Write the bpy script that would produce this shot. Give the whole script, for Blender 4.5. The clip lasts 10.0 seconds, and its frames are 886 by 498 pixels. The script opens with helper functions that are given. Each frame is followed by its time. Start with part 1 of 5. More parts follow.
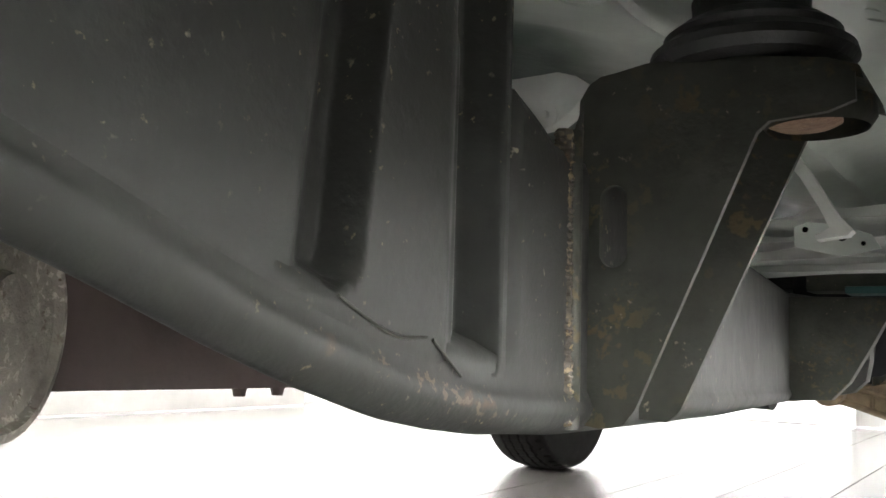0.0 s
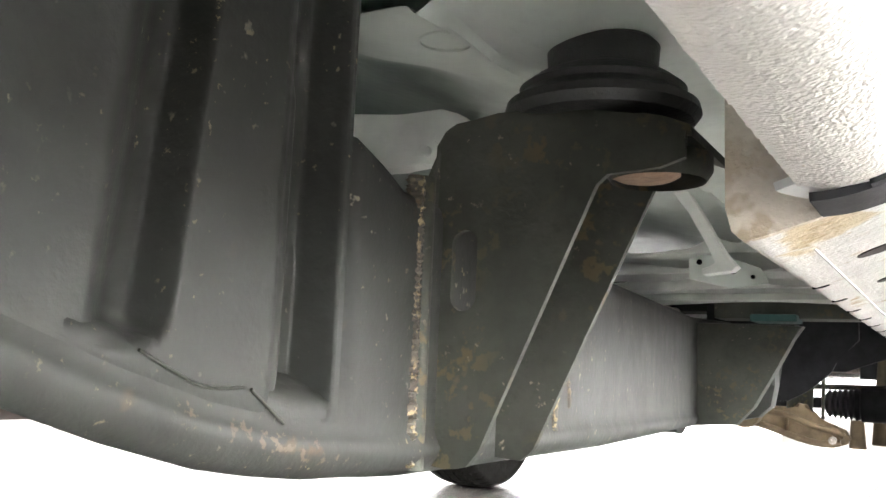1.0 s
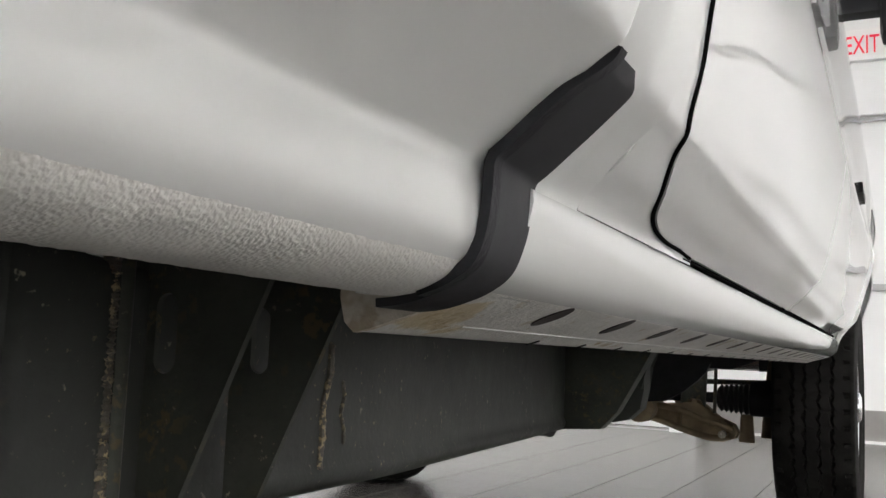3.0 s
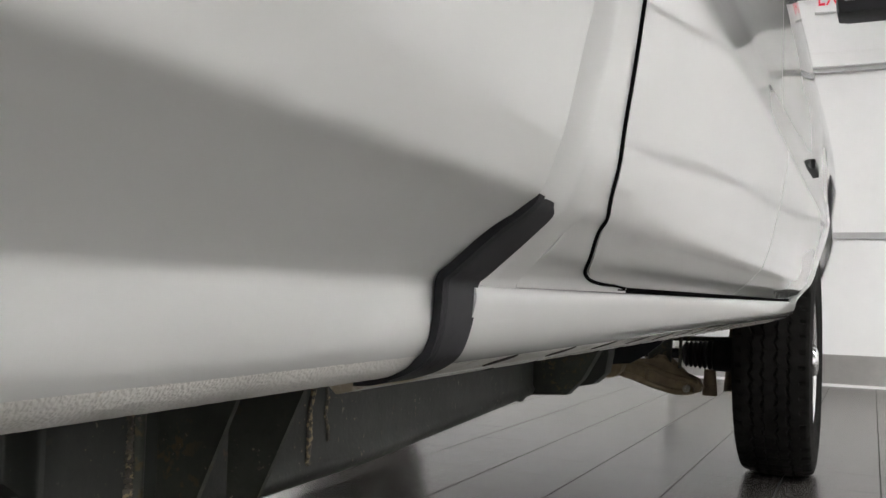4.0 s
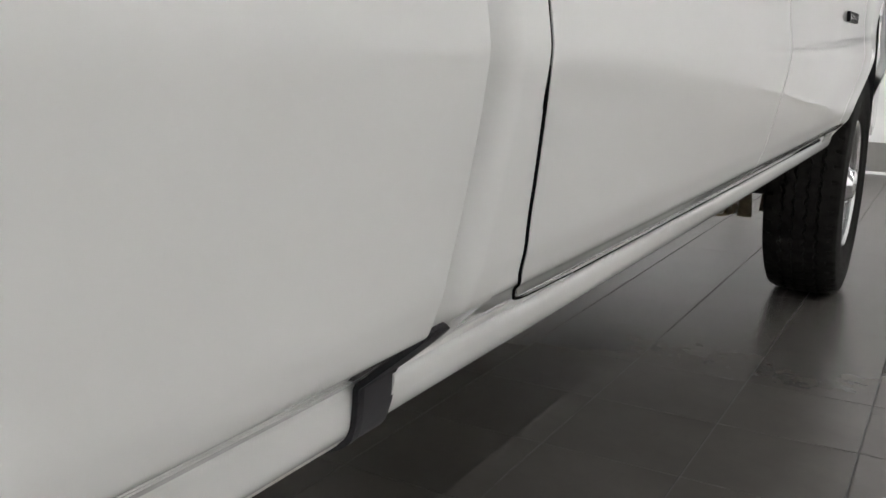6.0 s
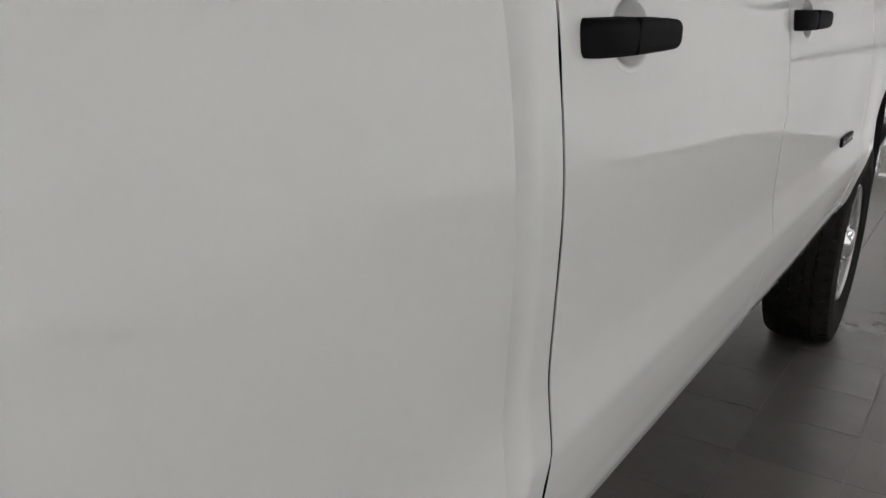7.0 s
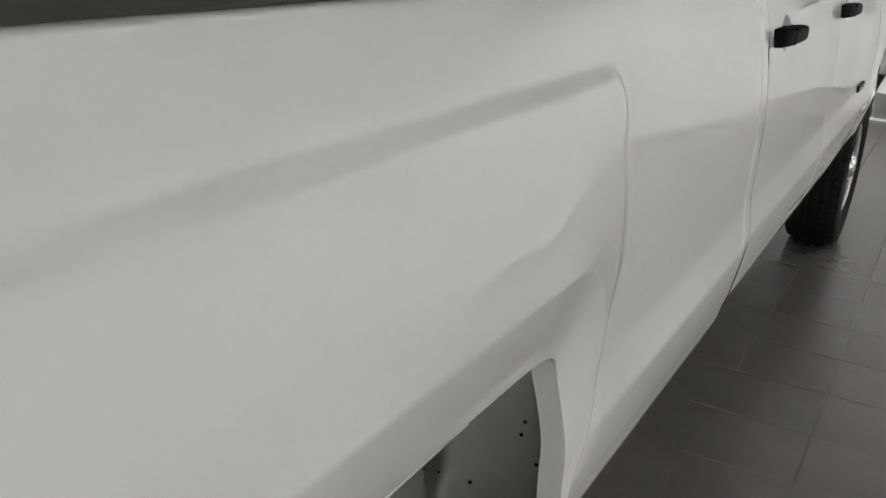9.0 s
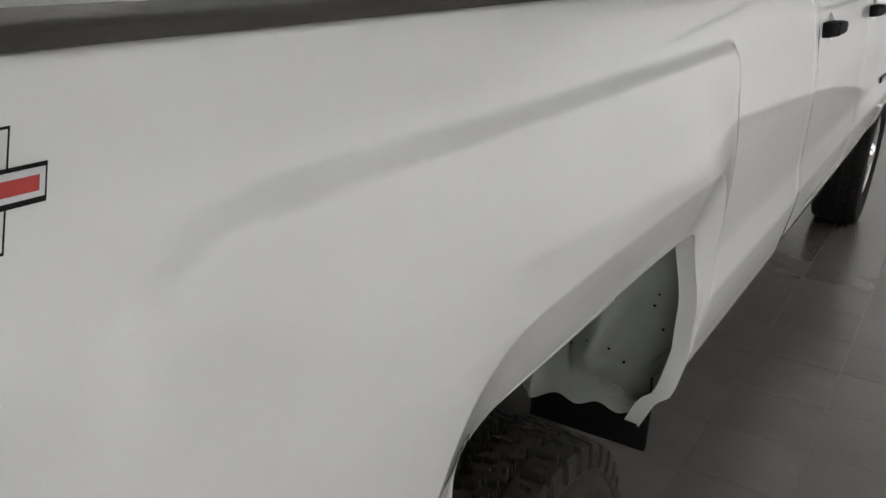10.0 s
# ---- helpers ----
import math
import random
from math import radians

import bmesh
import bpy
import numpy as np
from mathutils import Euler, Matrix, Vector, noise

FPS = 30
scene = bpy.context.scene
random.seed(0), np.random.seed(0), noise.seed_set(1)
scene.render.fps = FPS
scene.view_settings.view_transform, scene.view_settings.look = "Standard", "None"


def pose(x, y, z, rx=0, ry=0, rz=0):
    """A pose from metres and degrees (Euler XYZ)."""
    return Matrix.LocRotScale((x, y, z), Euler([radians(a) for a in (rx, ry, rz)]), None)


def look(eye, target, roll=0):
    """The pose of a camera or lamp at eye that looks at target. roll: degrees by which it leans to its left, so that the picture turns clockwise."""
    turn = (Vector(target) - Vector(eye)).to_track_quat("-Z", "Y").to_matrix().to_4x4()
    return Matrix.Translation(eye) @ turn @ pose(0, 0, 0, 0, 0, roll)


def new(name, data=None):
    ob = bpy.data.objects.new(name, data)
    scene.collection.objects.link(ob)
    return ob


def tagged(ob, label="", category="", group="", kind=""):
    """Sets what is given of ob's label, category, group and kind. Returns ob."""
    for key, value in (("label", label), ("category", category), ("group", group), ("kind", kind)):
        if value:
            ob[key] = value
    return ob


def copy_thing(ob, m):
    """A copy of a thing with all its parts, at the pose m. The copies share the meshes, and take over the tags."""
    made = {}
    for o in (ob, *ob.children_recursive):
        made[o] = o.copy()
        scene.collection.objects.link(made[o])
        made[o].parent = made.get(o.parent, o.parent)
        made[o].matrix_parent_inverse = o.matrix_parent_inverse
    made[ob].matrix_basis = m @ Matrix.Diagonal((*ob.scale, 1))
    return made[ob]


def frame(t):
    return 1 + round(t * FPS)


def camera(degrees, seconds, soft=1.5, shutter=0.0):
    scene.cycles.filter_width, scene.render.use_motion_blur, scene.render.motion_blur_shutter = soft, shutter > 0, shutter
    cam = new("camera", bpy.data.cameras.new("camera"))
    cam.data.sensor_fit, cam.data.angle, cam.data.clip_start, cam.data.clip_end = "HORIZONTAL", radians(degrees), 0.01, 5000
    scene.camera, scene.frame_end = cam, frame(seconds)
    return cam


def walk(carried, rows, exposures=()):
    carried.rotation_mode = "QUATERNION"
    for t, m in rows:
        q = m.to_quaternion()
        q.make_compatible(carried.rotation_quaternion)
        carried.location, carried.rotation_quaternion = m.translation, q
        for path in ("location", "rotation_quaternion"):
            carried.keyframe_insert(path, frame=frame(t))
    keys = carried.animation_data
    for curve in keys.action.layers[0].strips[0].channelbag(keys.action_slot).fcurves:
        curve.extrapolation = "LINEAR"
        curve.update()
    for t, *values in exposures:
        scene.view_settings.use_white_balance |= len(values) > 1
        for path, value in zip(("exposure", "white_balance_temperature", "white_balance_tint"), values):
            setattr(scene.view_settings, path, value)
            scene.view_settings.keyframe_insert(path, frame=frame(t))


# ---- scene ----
cam = camera(51.9, 10.0)
PATH = [
    (0, (-0.081, -0.688, 0.452), (-1.171, 0.973, 0.679), 1.8),
    (0.5, (-0.05, -0.672, 0.475), (-1.076, 1.026, 0.728), 2.3),
    (1, (-0.024, -0.668, 0.472), (-1.012, 1.052, 0.731), 2.5),
    (1.5, (0.014, -0.646, 0.48), (-0.952, 1.085, 0.744), 2.5),
    (2, (0.057, -0.626, 0.49), (-0.89, 1.115, 0.759), 2.4),
    (2.5, (0.097, -0.607, 0.511), (-0.829, 1.146, 0.772), 2.5),
    (3, (0.126, -0.608, 0.53), (-0.765, 1.169, 0.755), 2.2),
    (3.2, (0.141, -0.613, 0.542), (-0.74, 1.172, 0.741), 2.2),
    (4.3, (0.2, -0.77, 0.646), (-0.631, 1.049, 0.623), 1.4),
    (4.5, (0.212, -0.799, 0.683), (-0.611, 1.018, 0.538), 1.7),
    (4.7, (0.232, -0.799, 0.714), (-0.606, 1.0, 0.465), 1.5),
    (5, (0.261, -0.799, 0.761), (-0.56, 0.99, 0.409), 1.3),
    (5.2, (0.276, -0.767, 0.781), (-0.552, 1.019, 0.424), 0.8),
    (6.3, (0.336, -0.769, 0.939), (-0.653, 0.902, 0.460), 1.5),
    (6.4, (0.339, -0.783, 0.988), (-0.653, 0.882, 0.493), 1.6),
    (6.5, (0.347, -0.806, 1.042), (-0.647, 0.852, 0.531), 2.0),
    (6.7, (0.367, -0.851, 1.162), (-0.633, 0.803, 0.649), 1.6),
    (7, (0.384, -0.927, 1.313), (-0.594, 0.720, 0.735), 2.7),
    (7.2, (0.402, -1.002, 1.357), (-0.572, 0.636, 0.749), 2.5),
    (7.5, (0.422, -1.145, 1.398), (-0.543, 0.486, 0.761), 2.7),
    (8, (0.426, -1.481, 1.438), (-0.522, 0.147, 0.767), 3.2),
    (8.5, (0.388, -1.851, 1.451), (-0.537, -0.208, 0.782), 3.0),
    (9, (0.390, -2.105, 1.459), (-0.519, -0.460, 0.776), 3.2),
    (9.5, (0.422, -2.398, 1.479), (-0.496, -0.757, 0.797), 3.4),
    (10, (0.406, -2.704, 1.474), (-0.518, -1.065, 0.796), 3.5),
]
EXPOSURES = [(0.0, 1.95), (0.5, 2.5), (1.0, 2.85), (1.5, 2.4), (2.0, 1.4), (2.5, 0.5), (3.0, -0.1), (3.6, -0.3), (4.5, -0.4), (6.0, -0.5), (7.0, -0.7), (8.5, -0.65), (10.0, -0.65)]
walk(cam, [(t, look(eye, target, roll)) for t, eye, target, roll in PATH], EXPOSURES)

# ---------------------------------------------------------------- light
world = bpy.data.worlds.new("showroom_world")
scene.world = world
world.use_nodes = True
world.node_tree.nodes["Background"].inputs[0].default_value = (0.75, 0.8, 0.85, 1)
world.node_tree.nodes["Background"].inputs[1].default_value = 0.05

# ---------------------------------------------------------------- materials


def material(name, colour, rough=0.5, metal=0.0, coat=0.0, vary=0.0, scale=8.0, bump=0.0, bump_scale=200.0,
             spots=(), random_tint=0.0, bump_detail=3.0):
    """A procedural surface: base colour with two scales of variation, fine relief, and spots (colour, scale, amount)."""
    m = bpy.data.materials.new(name)
    m.use_nodes = True
    nt = m.node_tree
    b = nt.nodes["Principled BSDF"]
    b.inputs["Base Color"].default_value = (*colour, 1)
    b.inputs["Roughness"].default_value = rough
    b.inputs["Metallic"].default_value = metal
    b.inputs["Coat Weight"].default_value = coat
    b.inputs["Coat Roughness"].default_value = 0.012
    tc = nt.nodes.new("ShaderNodeTexCoord")
    out = None

    def noise_tex(s, detail=4.0, rough_=0.6):
        n = nt.nodes.new("ShaderNodeTexNoise")
        n.inputs["Scale"].default_value = s
        n.inputs["Detail"].default_value = detail
        n.inputs["Roughness"].default_value = rough_
        nt.links.new(tc.outputs["Object"], n.inputs["Vector"])
        return n

    def mix(a, bcol, fac, blend="MIX"):
        x = nt.nodes.new("ShaderNodeMix")
        x.data_type, x.blend_type = "RGBA", blend
        if isinstance(a, tuple):
            x.inputs[6].default_value = (*a, 1)
        else:
            nt.links.new(a, x.inputs[6])
        if isinstance(bcol, tuple):
            x.inputs[7].default_value = (*bcol, 1)
        else:
            nt.links.new(bcol, x.inputs[7])
        if isinstance(fac, float):
            x.inputs[0].default_value = fac
        else:
            nt.links.new(fac, x.inputs[0])
        return x.outputs[2]

    def ramp(src, lo, hi):
        r = nt.nodes.new("ShaderNodeMapRange")
        r.inputs[1].default_value, r.inputs[2].default_value = lo, hi
        nt.links.new(src, r.inputs[0])
        return r.outputs[0]

    if vary:
        dark = tuple(c * (1 - vary) for c in colour)
        light = tuple(min(0.95, c * (1 + vary)) for c in colour)
        out = mix(dark, light, ramp(noise_tex(scale).outputs[0], 0.3, 0.7))
        out = mix(out, dark, ramp(noise_tex(scale * 9, 6).outputs[0], 0.55, 0.9))
    for spot, s, amount in spots:
        base = out if out is not None else colour
        # blotches: fine specks gathered by a coarse noise
        fine = ramp(noise_tex(s, 3).outputs[0], 0.70 - amount, 0.76 - amount)
        coarse = ramp(noise_tex(s * 0.13, 2).outputs[0], 0.42, 0.62)
        mul = nt.nodes.new("ShaderNodeMath")
        mul.operation = "MULTIPLY"
        nt.links.new(fine, mul.inputs[0])
        nt.links.new(coarse, mul.inputs[1])
        out = mix(base, spot, mul.outputs[0])
    if random_tint:
        info = nt.nodes.new("ShaderNodeObjectInfo")
        r = nt.nodes.new("ShaderNodeMapRange")
        r.inputs[3].default_value, r.inputs[4].default_value = 1 - random_tint, 1 + random_tint
        nt.links.new(info.outputs["Random"], r.inputs[0])
        comb = nt.nodes.new("ShaderNodeCombineColor")
        for i in range(3):
            nt.links.new(r.outputs[0], comb.inputs[i])
        out = mix(out if out is not None else colour, comb.outputs[0], 1.0, "MULTIPLY")
    if out is not None:
        nt.links.new(out, b.inputs["Base Color"])
    if vary and rough > 0.1:
        rr = nt.nodes.new("ShaderNodeMapRange")
        rr.inputs[3].default_value, rr.inputs[4].default_value = rough * 0.8, min(1.0, rough * 1.2)
        nt.links.new(noise_tex(scale * 3).outputs[0], rr.inputs[0])
        nt.links.new(rr.outputs[0], b.inputs["Roughness"])
    if bump:
        bn = nt.nodes.new("ShaderNodeBump")
        bn.inputs["Strength"].default_value = min(1.0, bump)
        bn.inputs["Distance"].default_value = 0.002 if bump <= 1 else 0.002 * bump
        nt.links.new(noise_tex(bump_scale, bump_detail).outputs[0], bn.inputs["Height"])
        nt.links.new(bn.outputs[0], b.inputs["Normal"])
    return m


def glowing(name, colour, strength):
    m = bpy.data.materials.new(name)
    m.use_nodes = True
    b = m.node_tree.nodes["Principled BSDF"]
    b.inputs["Base Color"].default_value = (0.8, 0.8, 0.8, 1)
    b.inputs["Emission Color"].default_value = (*colour, 1)
    b.inputs["Emission Strength"].default_value = strength
    return m


PAINT = material("white_paint", (0.76, 0.765, 0.75), 0.32, coat=1.0, vary=0.012, scale=3, bump=0.003, bump_scale=900)
STONE = material("stone_guard", (0.70, 0.685, 0.65), 0.5, vary=0.07, scale=14, bump=0.48, bump_scale=600, bump_detail=0.6,
                 spots=(((0.45, 0.38, 0.28), 150, 0.02),))
ROCKER_UNDER = material("rocker_underside_paint", (0.66, 0.65, 0.62), 0.5, vary=0.10, scale=18, bump=0.7, bump_scale=220,
                        spots=(((0.38, 0.29, 0.17), 45, 0.10),))
MUDDY = material("mud_stained_paint", (0.62, 0.57, 0.49), 0.6, vary=0.2, scale=16, bump=1.2, bump_scale=180,
                 spots=(((0.36, 0.27, 0.15), 30, 0.2),))
FRAME = material("frame_wax", (0.040, 0.0415, 0.0375), 0.5, vary=0.16, scale=7, bump=0.25, bump_scale=120,
                 spots=(((0.30, 0.28, 0.22), 75, 0.035), ((0.10, 0.07, 0.045), 26, 0.03), ((0.22, 0.19, 0.12), 150, 0.05)))
WELD = material("rusty_weld", (0.095, 0.085, 0.066), 0.7, vary=0.4, scale=40, bump=1.5, bump_scale=180,
                spots=(((0.15, 0.09, 0.05), 50, 0.14), ((0.36, 0.28, 0.16), 150, 0.17)))
BRACKET = material("bracket_black", (0.055, 0.057, 0.048), 0.5, vary=0.3, scale=14, bump=0.35, bump_scale=160,
                   spots=(((0.10, 0.085, 0.05), 70, 0.15), ((0.11, 0.09, 0.06), 38, 0.02), ((0.24, 0.21, 0.16), 130, 0.04)))
RUST = material("rust_patch", (0.30, 0.20, 0.14), 0.8, vary=0.3, scale=60, bump=0.8, bump_scale=260)
RUBBER = material("rubber", (0.025, 0.025, 0.027), 0.45, vary=0.2, scale=30, bump=0.3, bump_scale=300)
TYRE = material("tyre_rubber", (0.013, 0.0125, 0.0115), 0.7, vary=0.25, scale=25, bump=0.4, bump_scale=350)
LUG = material("dusty_tyre_rubber", (0.022, 0.0205, 0.016), 0.55, vary=0.3, scale=25, bump=0.5, bump_scale=350)
HANDLE = material("black_handle_plastic", (0.008, 0.008, 0.009), 0.5, vary=0.06, scale=20, bump=0.15, bump_scale=1400)
CUSHION = material("mount_rubber", (0.045, 0.046, 0.045), 0.4, vary=0.25, scale=40, bump=0.4, bump_scale=260)
TRIM = material("satin_black_plastic", (0.036, 0.035, 0.038), 0.5, vary=0.06, scale=20, bump=0.12, bump_scale=1500)
CAP = material("rail_cap_plastic", (0.052, 0.050, 0.046), 0.6, vary=0.08, scale=20, bump=0.3, bump_scale=900)
GAP = material("seam_black", (0.008, 0.008, 0.008), 0.8)
PAN = material("floor_pan_primer", (0.68, 0.74, 0.69), 0.32, vary=0.14, scale=6, bump=0.3, bump_scale=60)
SLOT = material("slot_brown", (0.035, 0.026, 0.022), 0.7, vary=0.2, scale=60)
PALE_PAN = material("overspray_primer", (0.80, 0.82, 0.79), 0.5, vary=0.12, scale=12, bump=0.5, bump_scale=90)
LINER = material("wheelhouse_primer", (0.34, 0.36, 0.33), 0.5, vary=0.1, scale=9, bump=0.25, bump_scale=80)
BROWN = material("brown_coated_steel", (0.085, 0.062, 0.055), 0.6, vary=0.25, scale=9, bump=0.3, bump_scale=140)
CAST = material("cast_metal", (0.30, 0.28, 0.24), 0.6, vary=0.3, scale=22, bump=1.0, bump_scale=120,
                spots=(((0.55, 0.52, 0.45), 90, 0.14), ((0.13, 0.09, 0.06), 60, 0.09)))
TAN = material("tan_cast_iron", (0.17, 0.125, 0.075), 0.7, vary=0.3, scale=20, bump=0.8, bump_scale=140)
ALLOY = material("wheel_alloy", (0.62, 0.62, 0.62), 0.25, metal=0.9, vary=0.05, scale=12)
SILVER = material("silver_badge", (0.62, 0.62, 0.62), 0.4, metal=0.4)
CHROME = material("chrome", (0.75, 0.75, 0.76), 0.12, metal=1.0)
RED = material("badge_red", (0.36, 0.02, 0.015), 0.35, coat=0.5)
BADGE_BLACK = material("badge_black", (0.015, 0.015, 0.015), 0.35)
TEAL = material("teal_plastic", (0.035, 0.10, 0.095), 0.4)
LIGHT_LENS = material("lamp_lens", (0.5, 0.5, 0.5), 0.1, coat=1.0)
WALL = material("white_wall_paint", (0.80, 0.80, 0.79), 0.55, vary=0.03, scale=2, bump=0.15, bump_scale=300)
WALL_TRIM = material("grey_wall_trim", (0.42, 0.42, 0.42), 0.45, vary=0.05, scale=6)
STEEL = material("brushed_steel", (0.45, 0.44, 0.42), 0.32, metal=0.85, vary=0.08, scale=5)
CEILING = material("dark_ceiling", (0.23, 0.23, 0.23), 0.8, vary=0.1, scale=3)
TILE = material("grey_floor_tile", (0.082, 0.0765, 0.070), 0.27, vary=0.10, scale=4, random_tint=0.04)
TILE.node_tree.links.remove(TILE.node_tree.nodes["Principled BSDF"].inputs["Roughness"].links[0])
GROUT = material("dark_grout", (0.045, 0.042, 0.039), 0.8, vary=0.2, scale=30)
SIGN_WHITE = material("sign_housing", (0.82, 0.82, 0.80), 0.4, vary=0.02, scale=10)
SIGN_RED = glowing("exit_letters", (0.85, 0.05, 0.10), 0.5)
SIGN_RED.node_tree.nodes["Principled BSDF"].inputs["Base Color"].default_value = (0.5, 0.015, 0.03, 1)
for _m, _s in ((GAP, 0.0), (RUBBER, 0.04), (TYRE, 0.03), (LUG, 0.06), (BADGE_BLACK, 0.02), (HANDLE, 0.015), (CAP, 0.05), (TRIM, 0.08), (PAINT, 0.0), (TILE, 0.55), (FRAME, 0.2), (BRACKET, 0.15)):
    _m.node_tree.nodes["Principled BSDF"].inputs["Specular IOR Level"].default_value = _s


def stained(base, name, centre, half, tilt, colours):
    """A copy of a coated metal with one oblong patch of rust specks; centre and half sizes in (x, y, z)."""
    m = base.copy()
    m.name = name
    nt = m.node_tree
    b = nt.nodes["Principled BSDF"]
    src = b.inputs["Base Color"].links[0].from_socket
    tc = nt.nodes.new("ShaderNodeTexCoord")
    mp = nt.nodes.new("ShaderNodeMapping")
    mp.vector_type = "TEXTURE"
    mp.inputs["Location"].default_value = centre
    mp.inputs["Rotation"].default_value = (radians(tilt), 0, 0)
    mp.inputs["Scale"].default_value = half
    nt.links.new(tc.outputs["Object"], mp.inputs["Vector"])
    ln = nt.nodes.new("ShaderNodeVectorMath")
    ln.operation = "LENGTH"
    nt.links.new(mp.outputs[0], ln.inputs[0])
    for colour, scale, most in colours:
        n = nt.nodes.new("ShaderNodeTexNoise")
        n.inputs["Scale"].default_value, n.inputs["Detail"].default_value = scale, 4.0
        nt.links.new(tc.outputs["Object"], n.inputs["Vector"])
        lim = nt.nodes.new("ShaderNodeMapRange")
        lim.inputs[3].default_value, lim.inputs[4].default_value = most, 0.78
        nt.links.new(ln.outputs["Value"], lim.inputs[0])
        sub = nt.nodes.new("ShaderNodeMath")
        sub.operation = "SUBTRACT"
        nt.links.new(n.outputs[0], sub.inputs[0])
        nt.links.new(lim.outputs[0], sub.inputs[1])
        gain = nt.nodes.new("ShaderNodeMath")
        gain.operation, gain.use_clamp = "MULTIPLY", True
        gain.inputs[1].default_value = 16.0
        nt.links.new(sub.outputs[0], gain.inputs[0])
        x = nt.nodes.new("ShaderNodeMix")
        x.data_type = "RGBA"
        nt.links.new(gain.outputs[0], x.inputs[0])
        nt.links.new(src, x.inputs[6])
        x.inputs[7].default_value = (*colour, 1)
        src = x.outputs[2]
    nt.links.new(src, b.inputs["Base Color"])
    return m


RAIL_STEEL = stained(FRAME, "frame_wax_with_rust_seam", (-0.318, -0.315, 0.432), (0.05, 0.150, 0.016), -13,
                     (((0.072, 0.054, 0.038), 50, 0.46), ((0.11, 0.092, 0.068), 190, 0.49)))
SILL_STAINED = stained(ROCKER_UNDER, "mud_stained_sill", (-0.085, -0.19, 0.55), (0.045, 0.10, 0.05), 0,
                       (((0.56, 0.47, 0.31), 18, 0.30), ((0.47, 0.37, 0.21), 70, 0.42)))
# pan primer whose colour darkens inwards, painting in the shade of the hollow
SHADED_PAN = PAN.copy()
SHADED_PAN.name = "floor_pan_with_dark_sealer"
_nt = SHADED_PAN.node_tree
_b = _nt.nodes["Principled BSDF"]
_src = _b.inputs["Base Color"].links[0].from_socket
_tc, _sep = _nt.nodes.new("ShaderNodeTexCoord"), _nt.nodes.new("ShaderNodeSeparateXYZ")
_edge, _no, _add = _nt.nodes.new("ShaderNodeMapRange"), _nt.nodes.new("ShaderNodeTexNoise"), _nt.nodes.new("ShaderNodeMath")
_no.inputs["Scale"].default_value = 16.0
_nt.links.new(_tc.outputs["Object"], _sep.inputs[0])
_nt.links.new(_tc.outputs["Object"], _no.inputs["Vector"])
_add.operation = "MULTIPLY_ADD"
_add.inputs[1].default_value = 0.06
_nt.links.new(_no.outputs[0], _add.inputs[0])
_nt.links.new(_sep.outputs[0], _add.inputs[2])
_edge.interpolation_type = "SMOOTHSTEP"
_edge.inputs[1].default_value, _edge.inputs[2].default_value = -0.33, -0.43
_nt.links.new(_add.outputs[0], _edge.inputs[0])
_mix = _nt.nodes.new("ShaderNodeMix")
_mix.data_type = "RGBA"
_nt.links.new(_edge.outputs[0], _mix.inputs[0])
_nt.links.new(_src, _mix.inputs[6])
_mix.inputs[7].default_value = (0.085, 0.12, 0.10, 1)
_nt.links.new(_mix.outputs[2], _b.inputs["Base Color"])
GLASS = bpy.data.materials.new("tinted_glass")
GLASS.use_nodes = True
_g = GLASS.node_tree.nodes["Principled BSDF"]
_g.inputs["Base Color"].default_value = (0.05, 0.06, 0.06, 1)
_g.inputs["Roughness"].default_value = 0.02
_g.inputs["Transmission Weight"].default_value = 0.6
LED = glowing("added_panel_glow", (1.0, 0.985, 0.985), 101.0)
TUBE = glowing("led_tube", (1.0, 0.98, 0.98), 15.0)

# ---------------------------------------------------------------- building helpers


def mesh_of(name, verts, faces, smooth=False):
    me = bpy.data.meshes.new(name)
    me.from_pydata(verts, [], faces)
    me.update()
    if smooth:
        me.polygons.foreach_set("use_smooth", [True] * len(me.polygons))
    return me


def part(name, shape, mat, parent=None, label="", smooth=False, category="", kind="", group=""):
    """Links a bmesh or mesh as one object, under parent if given."""
    if isinstance(shape, bmesh.types.BMesh):
        me = bpy.data.meshes.new(name)
        bmesh.ops.recalc_face_normals(shape, faces=shape.faces)
        shape.to_mesh(me)
        shape.free()
        if smooth:
            me.polygons.foreach_set("use_smooth", [True] * len(me.polygons))
            me.set_sharp_from_angle(angle=radians(35))
    else:
        me = shape
    if not me.materials:
        me.materials.append(mat)
    ob = new(name, me)
    if parent is not None:
        ob.parent = parent
    return tagged(ob, label, category, group, kind)


def box(bm, lo, hi, bevel=0.0):
    size = [b - a for a, b in zip(lo, hi)]
    mid = [(a + b) / 2 for a, b in zip(lo, hi)]
    r = bmesh.ops.create_cube(bm, size=1, matrix=Matrix.Translation(mid) @ Matrix.Diagonal((*size, 1)))
    if bevel:
        edges = {e for v in r["verts"] for e in v.link_edges}
        bmesh.ops.bevel(bm, geom=list(edges), offset=bevel, segments=2, profile=0.7, affect="EDGES")
    return bm


def boxed(lo, hi, bevel=0.0):
    return box(bmesh.new(), lo, hi, bevel)


def rod(bm, a, b, ra, rb=None, seg=20, caps=True):
    a, b = Vector(a), Vector(b)
    rb = ra if rb is None else rb
    d = b - a
    m = Matrix.Translation((a + b) / 2) @ d.to_track_quat("Z", "Y").to_matrix().to_4x4()
    bmesh.ops.create_cone(bm, cap_ends=caps, segments=seg, radius1=ra, radius2=rb, depth=d.length, matrix=m)
    return bm


